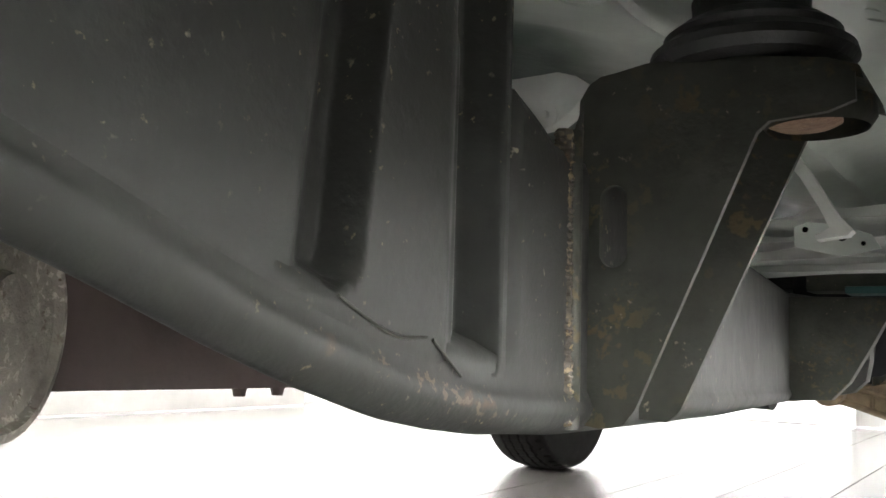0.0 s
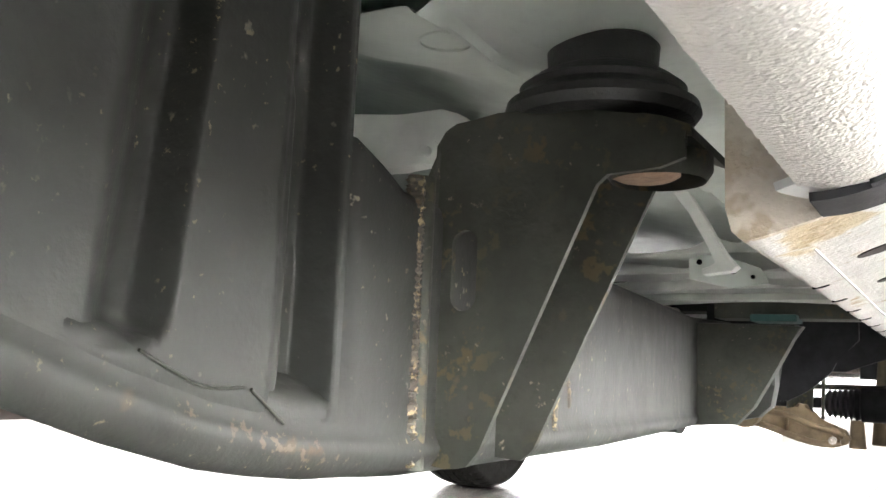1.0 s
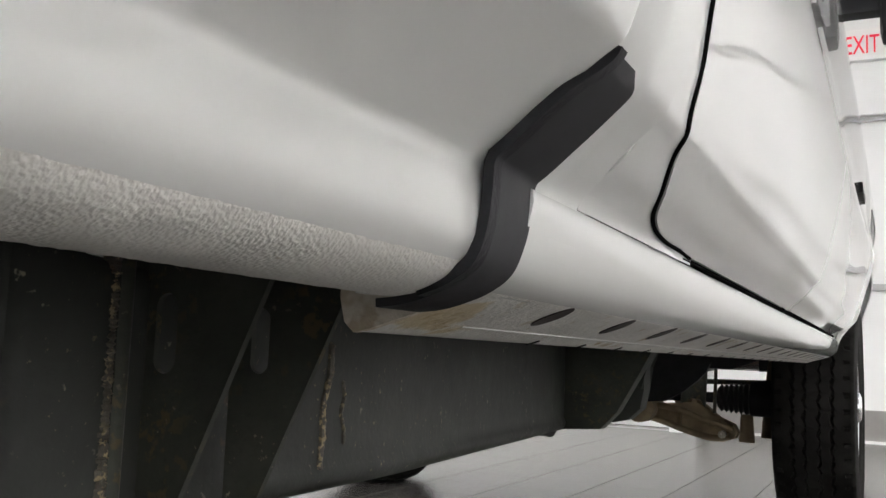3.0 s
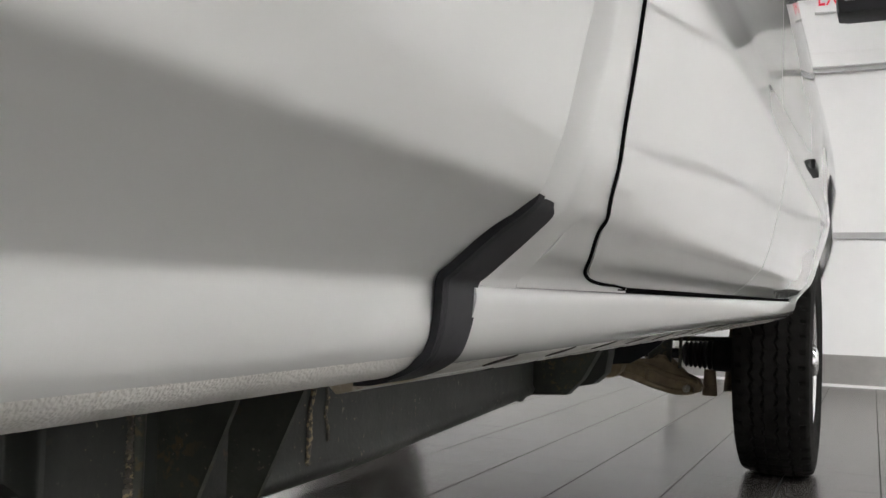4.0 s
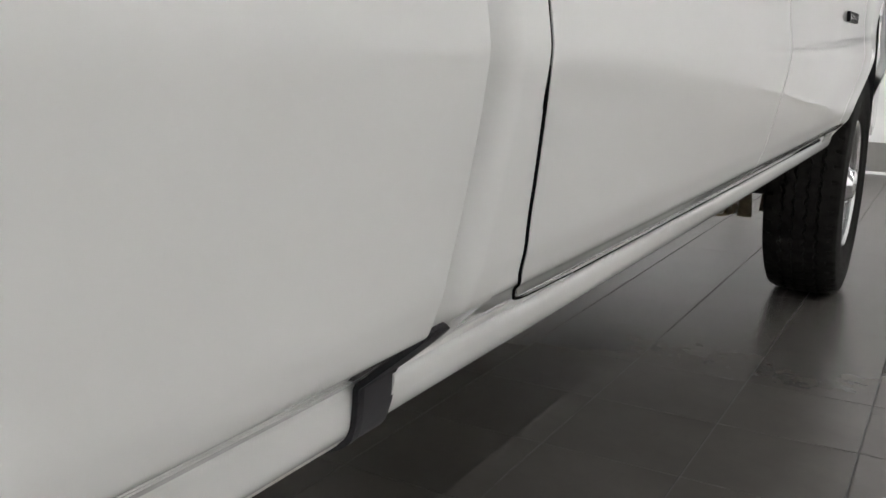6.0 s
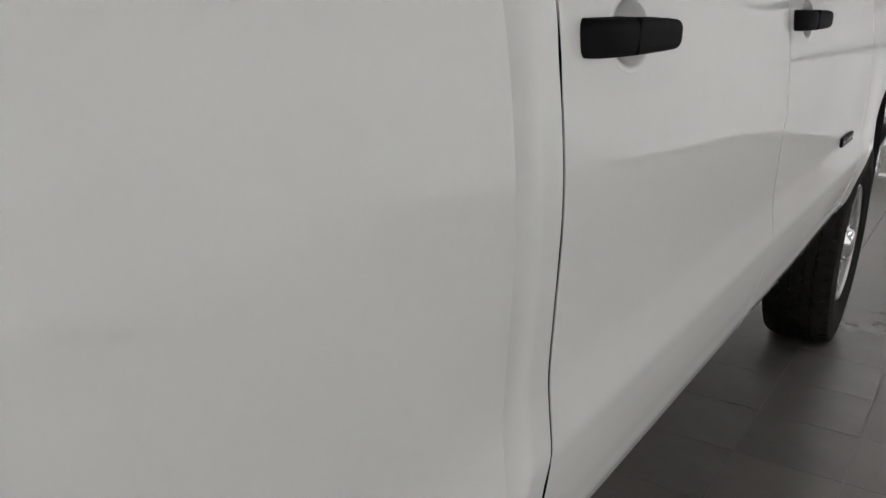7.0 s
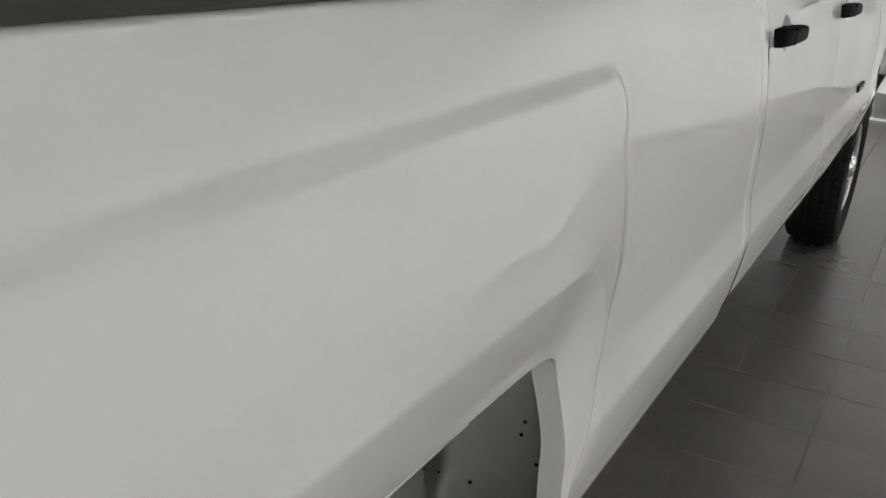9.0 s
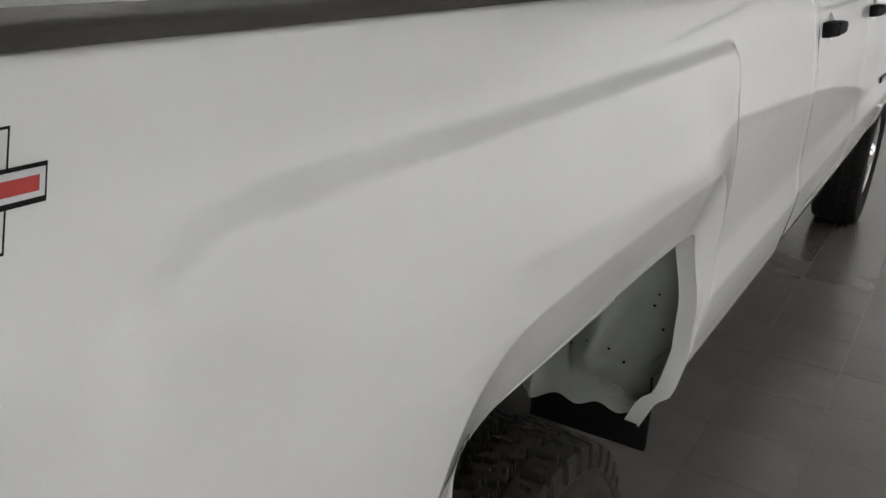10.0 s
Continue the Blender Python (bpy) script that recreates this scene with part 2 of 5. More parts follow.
def prism(bm, outline, axis, lo, hi, bevel=0.0):
    """A plate: a 2D outline pushed from lo to hi along axis 0, 1 or 2 (outline in the other two axes' order)."""
    others = [i for i in range(3) if i != axis]

    def point(p, d):
        v = [0, 0, 0]
        v[others[0]], v[others[1]], v[axis] = p[0], p[1], d
        return v
    a = [bm.verts.new(point(p, lo)) for p in outline]
    b = [bm.verts.new(point(p, hi)) for p in outline]
    n = len(outline)
    f = [bm.faces.new(a), bm.faces.new(b[::-1])]
    f += [bm.faces.new((a[i], b[i], b[(i + 1) % n], a[(i + 1) % n])) for i in range(n)]
    if bevel:
        rim = {e for face in f[:2] for e in face.edges}
        bmesh.ops.bevel(bm, geom=list(rim), offset=bevel, segments=2, profile=0.7, affect="EDGES")
    return bm


def lathe(bm, profile, seg, axis_point, axis="z"):
    """Turns (radius, along) pairs about an axis through axis_point."""
    ax, ay, az = axis_point
    rings = []
    for r, h in profile:
        ring = []
        for i in range(seg):
            a = 2 * math.pi * i / seg
            c, s = r * math.cos(a), r * math.sin(a)
            ring.append(bm.verts.new((ax + c, ay + s, az + h) if axis == "z" else (ax + h, ay + c, az + s)))
        rings.append(ring)
    for p, q in zip(rings, rings[1:]):
        for i in range(seg):
            bm.faces.new((p[i], p[(i + 1) % seg], q[(i + 1) % seg], q[i]))
    return bm


def pipe(name, points, radius, mat, parent, label="", seg=3):
    cu = bpy.data.curves.new(name, "CURVE")
    cu.dimensions, cu.bevel_depth, cu.bevel_resolution, cu.use_fill_caps = "3D", radius, seg, True
    sp = cu.splines.new("BEZIER")
    sp.bezier_points.add(len(points) - 1)
    for bp, p in zip(sp.bezier_points, points):
        bp.co, bp.handle_left_type, bp.handle_right_type = p, "AUTO", "AUTO"
    tmp = bpy.data.objects.new(name, cu)
    me = bpy.data.meshes.new_from_object(tmp)
    bpy.data.objects.remove(tmp)
    me.materials.clear()
    return part(name, me, mat, parent, label)


def bead(name, points, radius, mat, parent, label="", flat=1.0, seed=1, n=70):
    """A rough weld bead: an uneven tube along points."""
    g = random.Random(seed)
    pts = [Vector(p) for p in points]
    rings = []
    bm = bmesh.new()
    for i in range(n):
        s = i / (n - 1) * (len(pts) - 1)
        k = min(int(s), len(pts) - 2)
        c = pts[k].lerp(pts[k + 1], s - k)
        d = (pts[k + 1] - pts[k]).normalized()
        u = d.orthogonal().normalized()
        v = d.cross(u)
        r = radius * (0.86 + 0.26 * g.random()) * (0.3 if i in (0, n - 1) else 1.0)
        rings.append([bm.verts.new(c + (u * math.cos(a) + v * math.sin(a)) * r * (0.85 + 0.3 * g.random())) for a in [2 * math.pi * q / 9 for q in range(9)]])
    for p, q in zip(rings, rings[1:]):
        for i in range(9):
            bm.faces.new((p[i], p[(i + 1) % 9], q[(i + 1) % 9], q[i]))
    return part(name, bm, mat, parent, label, True)


MID = -0.95            # the truck's centre line


def sheet(name, sections, thick, mats, parent, label="", mirrored=False, mat_rows=None, category="", hole=None):
    """A body panel: sections is a list of equal-length lists of (x, y, z), swept along the truck. Outside, inside and rim
    have their own vertices, so that the rim stays crisp. mat_rows(row) gives the material slot of a strip."""
    nu, nv = len(sections), len(sections[0])
    P = np.array(sections, float)
    du = np.gradient(P, axis=0)
    dv = np.gradient(P, axis=1)
    n = np.cross(du, dv)
    ln = np.linalg.norm(n, axis=2, keepdims=True)
    n = n / np.where(ln < 1e-12, 1, ln)
    n = np.where((n[..., :1] * 0 + (np.median(n[..., 0]) < 0)), -n, n)
    Q = P - n * thick
    if mirrored:
        P, Q = P.copy(), Q.copy()
        P[..., 0], Q[..., 0] = 2 * MID - P[..., 0], 2 * MID - Q[..., 0]
    verts = [tuple(v) for v in P.reshape(-1, 3)] + [tuple(v) for v in Q.reshape(-1, 3)]
    faces, slots = [], []
    N = nu * nv
    for i in range(nu - 1):
        for j in range(nv - 1):
            a, b, c, d = i * nv + j, (i + 1) * nv + j, (i + 1) * nv + j + 1, i * nv + j + 1
            if hole is not None:
                c4 = (P[i, j] + P[i + 1, j + 1]) / 2
                if ((c4[1] - hole[0]) / hole[2]) ** 2 + ((c4[2] - hole[1]) / hole[3]) ** 2 < 1:
                    continue
            s = mat_rows(j) if mat_rows else 0
            faces += [(a, b, c, d), (d + N, c + N, b + N, a + N)]
            slots += [s, s]
    loop = [(i, 0) for i in range(nu)] + [(nu - 1, j) for j in range(1, nv)] + [(i, nv - 1) for i in range(nu - 2, -1, -1)] + [(0, j) for j in range(nv - 2, 0, -1)]
    base = len(verts)
    for i, j in loop:
        verts += [tuple(P[i, j]), tuple(Q[i, j])]
    m = len(loop)
    for k in range(m):
        k2 = (k + 1) % m
        faces.append((base + 2 * k, base + 2 * k + 1, base + 2 * k2 + 1, base + 2 * k2))
        slots.append(mat_rows(min(loop[k][1], nv - 2)) if mat_rows else 0)
    if (not mirrored) == (np.median(np.cross(du, dv)[..., 0]) < 0):
        faces = [f[::-1] for f in faces]
    me = mesh_of(name, verts, faces, True)
    for mt in mats:
        me.materials.append(mt)
    me.polygons.foreach_set("material_index", slots)
    me.update()
    return part(name, me, mats[0], parent, label, category=category)


def curve_through(points, n):
    """n points spread evenly along a smooth (Catmull-Rom) curve through 2D points."""
    p = np.array([points[0], *points, points[-1]], float)
    out = []
    for i in range(1, len(p) - 2):
        for s in np.linspace(0, 1, 24, endpoint=False):
            a, b, c, d = p[i - 1], p[i], p[i + 1], p[i + 2]
            out.append(0.5 * (2 * b + (c - a) * s + (2 * a - 5 * b + 4 * c - d) * s * s + (3 * b - a - 3 * c + d) * s ** 3))
    out.append(p[-2])
    out = np.array(out)
    run = np.concatenate(([0], np.cumsum(np.linalg.norm(np.diff(out, axis=0), axis=1))))
    t = np.linspace(0, run[-1], n)
    return np.stack([np.interp(t, run, out[:, k]) for k in range(2)], axis=1)


def set_normals(ob, sections, tangents, slope, mirrored):
    """Smooth shading straight from the section: tangents (tx, tz) per vertex; slope(i, y, z) gives the drift of x along y and z."""
    normals = [(0.0, 0.0, 0.0)] * len(ob.data.vertices)
    nv = len(sections[0])
    for i, row in enumerate(sections):
        for k, (x, y, z) in enumerate(row):
            tx, tz = tangents[i][k]
            sy, sz = slope(i, y, z)
            n = Vector((tz, -sy * tz, -(tx + sz * tz)))
            if n.length < 1e-9:
                continue
            n.normalize()
            normals[i * nv + k] = (-n.x if mirrored else n.x, n.y, n.z)
    ob.data.normals_split_custom_set_from_vertices(normals)


def along(points):
    """Unit tangents of a list of 2D points."""
    d = np.gradient(np.array(points, float), axis=0)
    return d / np.maximum(1e-9, np.linalg.norm(d, axis=1, keepdims=True))


# the flank's section, (x, z) from the lower lip to the rail
LOWER = [(-0.083, 0.5555), (-0.070, 0.5545), (-0.055, 0.5565), (-0.043, 0.562), (-0.0345, 0.5695), (-0.0293, 0.577), (-0.0280, 0.586), (-0.0290, 0.598), (-0.0302, 0.6062),
         (-0.0290, 0.6098), (-0.0230, 0.6150), (-0.0130, 0.6232), (0.0, 0.6332), (0.0120, 0.6424), (0.0225, 0.6500), (0.0285, 0.6540), (0.0318, 0.6575), (0.0345, 0.6640)]
UPPER = [(0.0385, 0.6755), (0.0435, 0.690), (0.0500, 0.720), (0.0558, 0.746), (0.0616, 0.776), (0.0664, 0.803), (0.0700, 0.828), (0.0714, 0.8385), (0.0719, 0.8460), (0.0716, 0.8525), (0.0706, 0.8600), (0.0690, 0.871),
         (0.0650, 0.899), (0.0616, 0.926), (0.0609, 0.955), (0.0612, 0.99), (0.0616, 1.04), (0.0616, 1.085), (0.0609, 1.11), (0.0593, 1.135), (0.0568, 1.16), (0.0537, 1.185), (0.0503, 1.21), (0.0448, 1.245),
         (0.0382, 1.280), (0.0298, 1.315), (0.0195, 1.342), (0.0095, 1.364), (0.0036, 1.376), (-0.0024, 1.386), (-0.0085, 1.393), (-0.0158, 1.3982), (-0.026, 1.401)]

UPPER_X, UPPER_Z = [q[0] for q in UPPER], [q[1] for q in UPPER]


def smooth_step(e0, e1, x):
    t = min(1.0, max(0.0, (x - e0) / (e1 - e0)))
    return t * t * (3 - 2 * t)


# ---------------------------------------------------------------- the truck
truck = tagged(new("pickup_truck"), "white crew cab pickup truck parked on grey showroom tiles", "pickup truck")

BED_FRONT, BED_REAR = -0.265, -2.78
HUB_R, HUB_F = -1.63, 2.76
ARCH = [(-1.120, 0.5545), (-1.148, 0.60), (-1.178, 0.68), (-1.198, 0.78), (-1.208, 0.88), (-1.213, 0.945), (-1.228, 0.992), (-1.260, 1.011), (-1.318, 1.019),
        (-1.42, 1.022), (-1.52, 1.023), (-1.63, 1.023)]
ARCH = ARCH + [(2 * HUB_R - y, z) for y, z in ARCH[-2::-1]]
ARCH_LINE = curve_through(ARCH, 300)
ARCH_RUN = np.diff(ARCH_LINE, axis=0)
ARCH_LEN2 = np.sum(ARCH_RUN ** 2, axis=1)


def bed_section(y, low, rows):
    """The flank at y, from height low up, with the raised wheel flare."""
    pts = rows
    out = []
    for x, z in pts:
        # the sill opens out to the foot of the wheel arch
        foot = -0.016 + 0.41 * (z - 0.557)
        if z < 0.656 and x < foot:
            f = smooth_step(-1.0, -1.09, y)
            if x < -0.036 and z < 0.575:
                x, z = x + (-0.016 - x) * f, z + (0.557 - z) * f
            else:
                x += (foot - x) * f
        # flare: raised field round the arch, rounded at its upper corners, dying out down the rear
        up = 1.319 - z
        fr = -1.022 - 0.13 * min(1.0, max(0.0, (1.06 - z) / 0.27)) - y
        re = y + 2.43
        f = 0.0
        if fr > 0:
            df = 0.085 - math.hypot(max(0.0, 0.085 - fr), max(0.0, 0.085 - up))
            dr = 0.13 - math.hypot(max(0.0, 0.13 - re), max(0.0, 0.13 - up))
            crisp = smooth_step(0.0, 0.026, dr)
            soft = smooth_step(-2.72, -2.20, y) * smooth_step(0.0, 0.026, up)
            wide = 0.026 + 0.052 * smooth_step(1.31, 1.20, z) - 0.056 * smooth_step(1.06, 0.86, z)
            f = smooth_step(0.0, wide, df) * (crisp + (soft - crisp) * smooth_step(0.08, 0.32, up))
        reach = smooth_step(-1.05, -1.34, y) * smooth_step(-2.43, -2.10, y)
        lean = min(1.0, max(0.0, (1.288 - z) / 0.165)) * smooth_step(0.78, 1.06, z)
        lift = (0.0125 + 0.024 * reach * lean) * f * smooth_step(0.58, 0.68, z)
        # the crease fades out towards the opening
        if 0.74 < z < 0.96:
            lift -= max(0.0, float(np.interp(z, UPPER_Z, UPPER_X)) - 0.0612) * smooth_step(-1.06, -1.19, y) * smooth_step(-2.30, -2.07, y)
        # bevelled band round the opening turns in a little
        if -2.20 < y < -1.10 and 0.84 < z < 1.14:
            ry, rz = y - ARCH_LINE[:-1, 0], z - ARCH_LINE[:-1, 1]
            f_ = np.clip((ry * ARCH_RUN[:, 0] + rz * ARCH_RUN[:, 1]) / ARCH_LEN2, 0.0, 1.0)
            d = float(np.sqrt(np.min((ry - f_ * ARCH_RUN[:, 0]) ** 2 + (rz - f_ * ARCH_RUN[:, 1]) ** 2)))
            lift -= (0.016 + 0.018 * reach) * max(0.0, 1 - d / 0.105) * smooth_step(0.85, 0.99, z)
        out.append((x + lift, y, z))
    return out


def bed_side(mirrored):
    prof = np.array(list(curve_through(LOWER, 60)) + list(curve_through([LOWER[-1]] + UPPER, 150))[1:])
    foot = int(np.argmin(prof[:, 1])) + 1
    arch = curve_through(ARCH, 220)
    ys = list(np.linspace(BED_FRONT, -1.0, 26)) + list(np.linspace(-1.008, -1.117, 26))
    cols = [(y, None) for y in ys] + [(y, z) for y, z in arch] + [(y, None) for y in np.linspace(2 * HUB_R + 1.09, BED_REAR, 24)]
    run = np.concatenate(([0], np.cumsum(np.linalg.norm(np.diff(prof, axis=0), axis=1))))
    sections, lows, flat, prev = [], [], [], None
    for y, low in cols:
        if prev is not None and abs(y - prev) < 1e-5:
            y = prev - 1e-4
        prev = y
        if low is None or low < 0.556:
            rows, low = prof, 0.555
        else:
            zlow_at = np.interp(low, prof[foot:, 1], run[foot:])
            t = zlow_at + (run[-1] - zlow_at) * (run / run[-1])
            rows = np.stack([np.interp(t, run, prof[:, k]) for k in range(2)], axis=1)
        sections.append(bed_section(y, low, rows))
        lows.append(low)
        flat.append(along(rows))
    ob = sheet("bed_side", sections, 0.004, [PAINT], truck, "white painted bed side with a raised wheel flare", mirrored)
    ay, az = arch[::-1, 0], arch[::-1, 1]

    def slope(i, y, z):
        def at_point(yy, zz):
            low = lows[i]
            if low > 0.75:
                low = float(np.interp(yy, ay, az))
            return bed_section(yy, low, [(0.0, zz)])[0][0]
        h = 0.0015
        if z < 0.66:
            return 0.0, 0.0
        return (at_point(y + h, z) - at_point(y - h, z)) / (2 * h), (at_point(y, z + h) - at_point(y, z - h)) / (2 * h)
    set_normals(ob, sections, flat, slope, mirrored)
    return ob


for mirrored in (False, True):
    side = bed_side(mirrored)

    # stone guard: a rough coated strip along the sill of the bed
    prof = curve_through([(-0.084, 0.5555), (-0.070, 0.5540), (-0.055, 0.5560), (-0.0427, 0.5615), (-0.0375, 0.566), (-0.0358, 0.5684)], 24)
    rng = np.random.default_rng(4)
    sec = []
    for y in np.linspace(BED_FRONT - 0.001, -0.955, 220):
        wob = rng.normal(0, 0.00012, 24)
        sec.append([(x + (0.0004 + wob[k]) * (1 if k < 19 else (23.4 - k) / 5), y, z - 0.0006 * (1 if k < 19 else (23.4 - k) / 5) + wob[k]) for k, (x, z) in enumerate(prof)])
    sheet("stone_guard", sec, 0.002, [STONE], side, "rough sprayed stone guard on the sill", mirrored)


# cab flank: the same section, a little narrower than the bed above the sill
def cab_x(x, z):
    return x - 0.0095 * smooth_step(0.615, 0.665, z)


CAB_UP = [(cab_x(x, z), z) for x, z in LOWER[-4:] + UPPER[:24]] + [(0.0300, 1.285), (0.0215, 1.318), (0.009, 1.350), (-0.001, 1.38)]
CAB_TOP = [(-0.001, 1.38), (-0.045, 1.52), (-0.105, 1.68), (-0.155, 1.80), (-0.21, 1.875), (-0.30, 1.915)]
ROCKER = [(-0.123, 0.590), (-0.122, 0.555), (-0.119, 0.543), (-0.114, 0.5385), (-0.108, 0.5395), (-0.097, 0.5430), (-0.088, 0.5460), (-0.075, 0.5500),
          (-0.060, 0.5550), (-0.046, 0.5603), (-0.035, 0.568), (-0.028, 0.579), (-0.0235, 0.593), (-0.022, 0.602), (-0.025, 0.6075), (-0.040, 0.6085), (-0.06, 0.62)]
SLOT_Y, SLOT_STEP = -0.078, 0.145
RE_SEAM, MID_SEAM, FR_SEAM = -0.147, 0.862, 2.02
# lower rear corner of the rear door: the seam sweeps forward (y, z)
CORNER = [(-0.147, 0.835), (-0.1385, 0.785), (-0.127, 0.73), (-0.115, 0.69), (-0.104, 0.663), (-0.088, 0.648), (-0.068, 0.636), (-0.047, 0.627), (-0.025, 0.6205),
          (0.0, 0.6165), (0.04, 0.614), (0.09, 0.6135)]
SILL_Z = 0.6125


def under_z(x):
    """Height of the sloping underside of the sill."""
    p = ROCKER[3:11]
    return float(np.interp(x, [q[0] for q in p], [q[1] for q in p]))


def slot_plug(x, y, lx, ly, mirrored):
    """A dark oval let into the sloping underside."""
    bm = bmesh.new()
    rings = []
    for dz in (-0.0008, 0.003):
        ring = []
        for i in range(20):
            a = 2 * math.pi * i / 20
            px = x + lx * math.cos(a)
            ring.append(bm.verts.new((2 * MID - px if mirrored else px, y + ly * math.sin(a) - 0.25 * lx * math.cos(a), under_z(px) + dz)))
        rings.append(ring)
    bm.faces.new(rings[0])
    bm.faces.new(rings[1][::-1])
    for i in range(20):
        bm.faces.new((rings[0][i], rings[1][i], rings[1][(i + 1) % 20], rings[0][(i + 1) % 20]))
    return bm


def flank(name, prof, y0, y1, n, mirrored, parent, label, corner=None, thick=0.004, mats=None, mat_rows=None, rows=70, shift=None, hole=None):
    """A door or corner panel between two seams; corner is the line of its lower rear edge."""
    p = curve_through(prof, rows)
    run = np.linspace(0, 1, rows)
    ys = np.linspace(y0, y1, n)
    if corner:
        line = curve_through(corner, 44)
        ys = np.concatenate((line[:, 0] + 0.0030, np.linspace(line[-1, 0] + 0.02, y1, n)))
    if hole:
        ys = np.array(sorted(set(list(ys) + list(np.linspace(hole[0] - 0.09, hole[0] + 0.09, 45)))))
    sec, flat = [], []
    for k, y in enumerate(ys):
        q = p
        if corner and y < line[-1, 0] + 0.0030:
            s0 = np.interp(float(np.interp(y - 0.0030, line[:, 0], line[:, 1])) + 0.001, p[:, 1], run)
            q = np.stack([np.interp(s0 + (1 - s0) * run, run, p[:, c]) for c in range(2)], axis=1)
        sec.append([(x + (shift(y, z) if shift else 0), y, z) for x, z in q])
        flat.append(along(q))
    ob = sheet(name, sec, thick, mats or [PAINT], parent, label, mirrored, mat_rows, hole=hole)

    def slope(i, y, z):
        if not shift:
            return 0.0, 0.0
        h = 0.0015
        return (shift(y + h, z) - shift(y - h, z)) / (2 * h), (shift(y, z + h) - shift(y, z - h)) / (2 * h)
    set_normals(ob, sec, flat, slope, mirrored)
    return ob


def front_bulge(y, z):
    """Front door and fender: a crease above the sill that opens towards the wheel."""
    f = smooth_step(1.35, 2.0, y)
    return -0.004 * f * smooth_step(0.80, 0.70, z) + 0.003 * f * smooth_step(0.74, 0.84, z) * smooth_step(1.24, 1.18, z)


def door_handle(parent, y, mirrored):
    def mx(x):
        return 2 * MID - x if mirrored else x
    bm = bmesh.new()
    # grip: rooted in the door at the rear, standing off it towards the front
    plan = [(0.028, y - 0.106), (0.040, y - 0.103), (0.055, y - 0.082), (0.064, y - 0.04), (0.069, y + 0.03), (0.070, y + 0.095), (0.064, y + 0.107),
            (0.053, y + 0.105), (0.048, y + 0.06), (0.044, y + 0.02), (0.028, y + 0.0)]
    plan = [tuple(q) for q in curve_through(plan, 40)]
    levels = [(1.2425 + 0.011 * (1 - math.cos(math.pi / 2 * k / 6)), 0.010 * (1 - math.sin(math.pi / 2 * k / 6))) for k in range(7)]
    levels += [(1.2790 - (z - 1.2425), d) for z, d in reversed(levels)]
    loops = []
    for z, d in levels:
        row = []
        for px, py in plan:
            f = max(0.0, min(1.0, (px - 0.040) / 0.02))
            zz = z + (0.016 * max(-0.1, py - y) if z < 1.257 else -0.002 * smooth_step(0.05, 0.107, py - y))
            row.append(bm.verts.new((mx(px - d * 0.7 * f), y + (py - y) * (1 - d / 0.106), zz)))
        loops.append(row)
    for p, q in zip(loops, loops[1:]):
        for i in range(len(p)):
            bm.faces.new((p[i], p[(i + 1) % len(p)], q[(i + 1) % len(p)], q[i]))
    bm.faces.new(loops[0])
    bm.faces.new(loops[-1])
    h = part("door_handle", bm, HANDLE, parent, "satin black plastic door handle", True)
    part("handle_mount", rod(bmesh.new(), (mx(0.030), y + 0.085, 1.266), (mx(0.048), y + 0.085, 1.266), 0.010), HANDLE, h, "", True)
    bm = bmesh.new()
    box(bm, (min(mx(0.060), mx(0.0672)), y - 0.029, 1.2435), (max(mx(0.060), mx(0.0662)), y - 0.0283, 1.2795))
    part("handle_joint", bm, GAP, h)
    # dished cup behind the grip
    bm = bmesh.new()
    ring = []
    fine = curve_through(CAB_UP, 200)
    cz, cx = fine[:, 1], fine[:, 0]
    for k, (r, d) in enumerate(((1.17, -0.0004), (1.16, 0.0001), (1.06, 0.0002), (0.96, -0.0010), (0.84, -0.008), (0.65, -0.019), (0.35, -0.026), (0.02, -0.028))):
        row = []
        for i in range(44):
            a = 2 * math.pi * i / 44
            zz = 1.262 + 0.037 * r * math.sin(a)
            row.append(bm.verts.new((mx(float(np.interp(zz, cz, cx)) + 0.0004 + d), y + 0.034 + 0.060 * r * math.cos(a), zz)))
        ring.append(row)
    for p, q in zip(ring, ring[1:]):
        for i in range(44):
            bm.faces.new((p[i], p[(i + 1) % 44], q[(i + 1) % 44], q[i]))
    part("handle_cup", bm, PAINT, h, "", True)


def badge(parent, y, z, mirrored):
    def mx(x):
        return 2 * MID - x if mirrored else x
    x0 = 0.0575
    widths = (0.022, 0.022, 0.022, 0.022, 0.026, 0.026)
    at = y
    holder = None
    for k, w in enumerate(widths):
        bm = boxed((min(mx(x0 - 0.006), mx(x0 + 0.004)), at, z - 0.011), (max(mx(x0 - 0.006), mx(x0 + 0.004)), at + w, z + 0.013), 0.002)
        ob = part("badge" if holder is None else "badge_bar", bm, BADGE_BLACK, holder or parent, "raised black badge bars" if holder is None else "")
        holder = holder or ob
        ob2 = boxed((min(mx(x0 + 0.003), mx(x0 + 0.005)), at + w * 0.3, z - 0.004), (max(mx(x0 + 0.003), mx(x0 + 0.005)), at + w * 0.7, z + 0.006))
        part("badge_face", ob2, CHROME, holder)
        at += w + 0.007


cab = part("cab_frame", boxed((2 * MID + 0.10, -0.20, 0.845), (-0.10, 2.0, 0.865), 0.006), PAN, truck, "grey green primed cab floor pan", True)


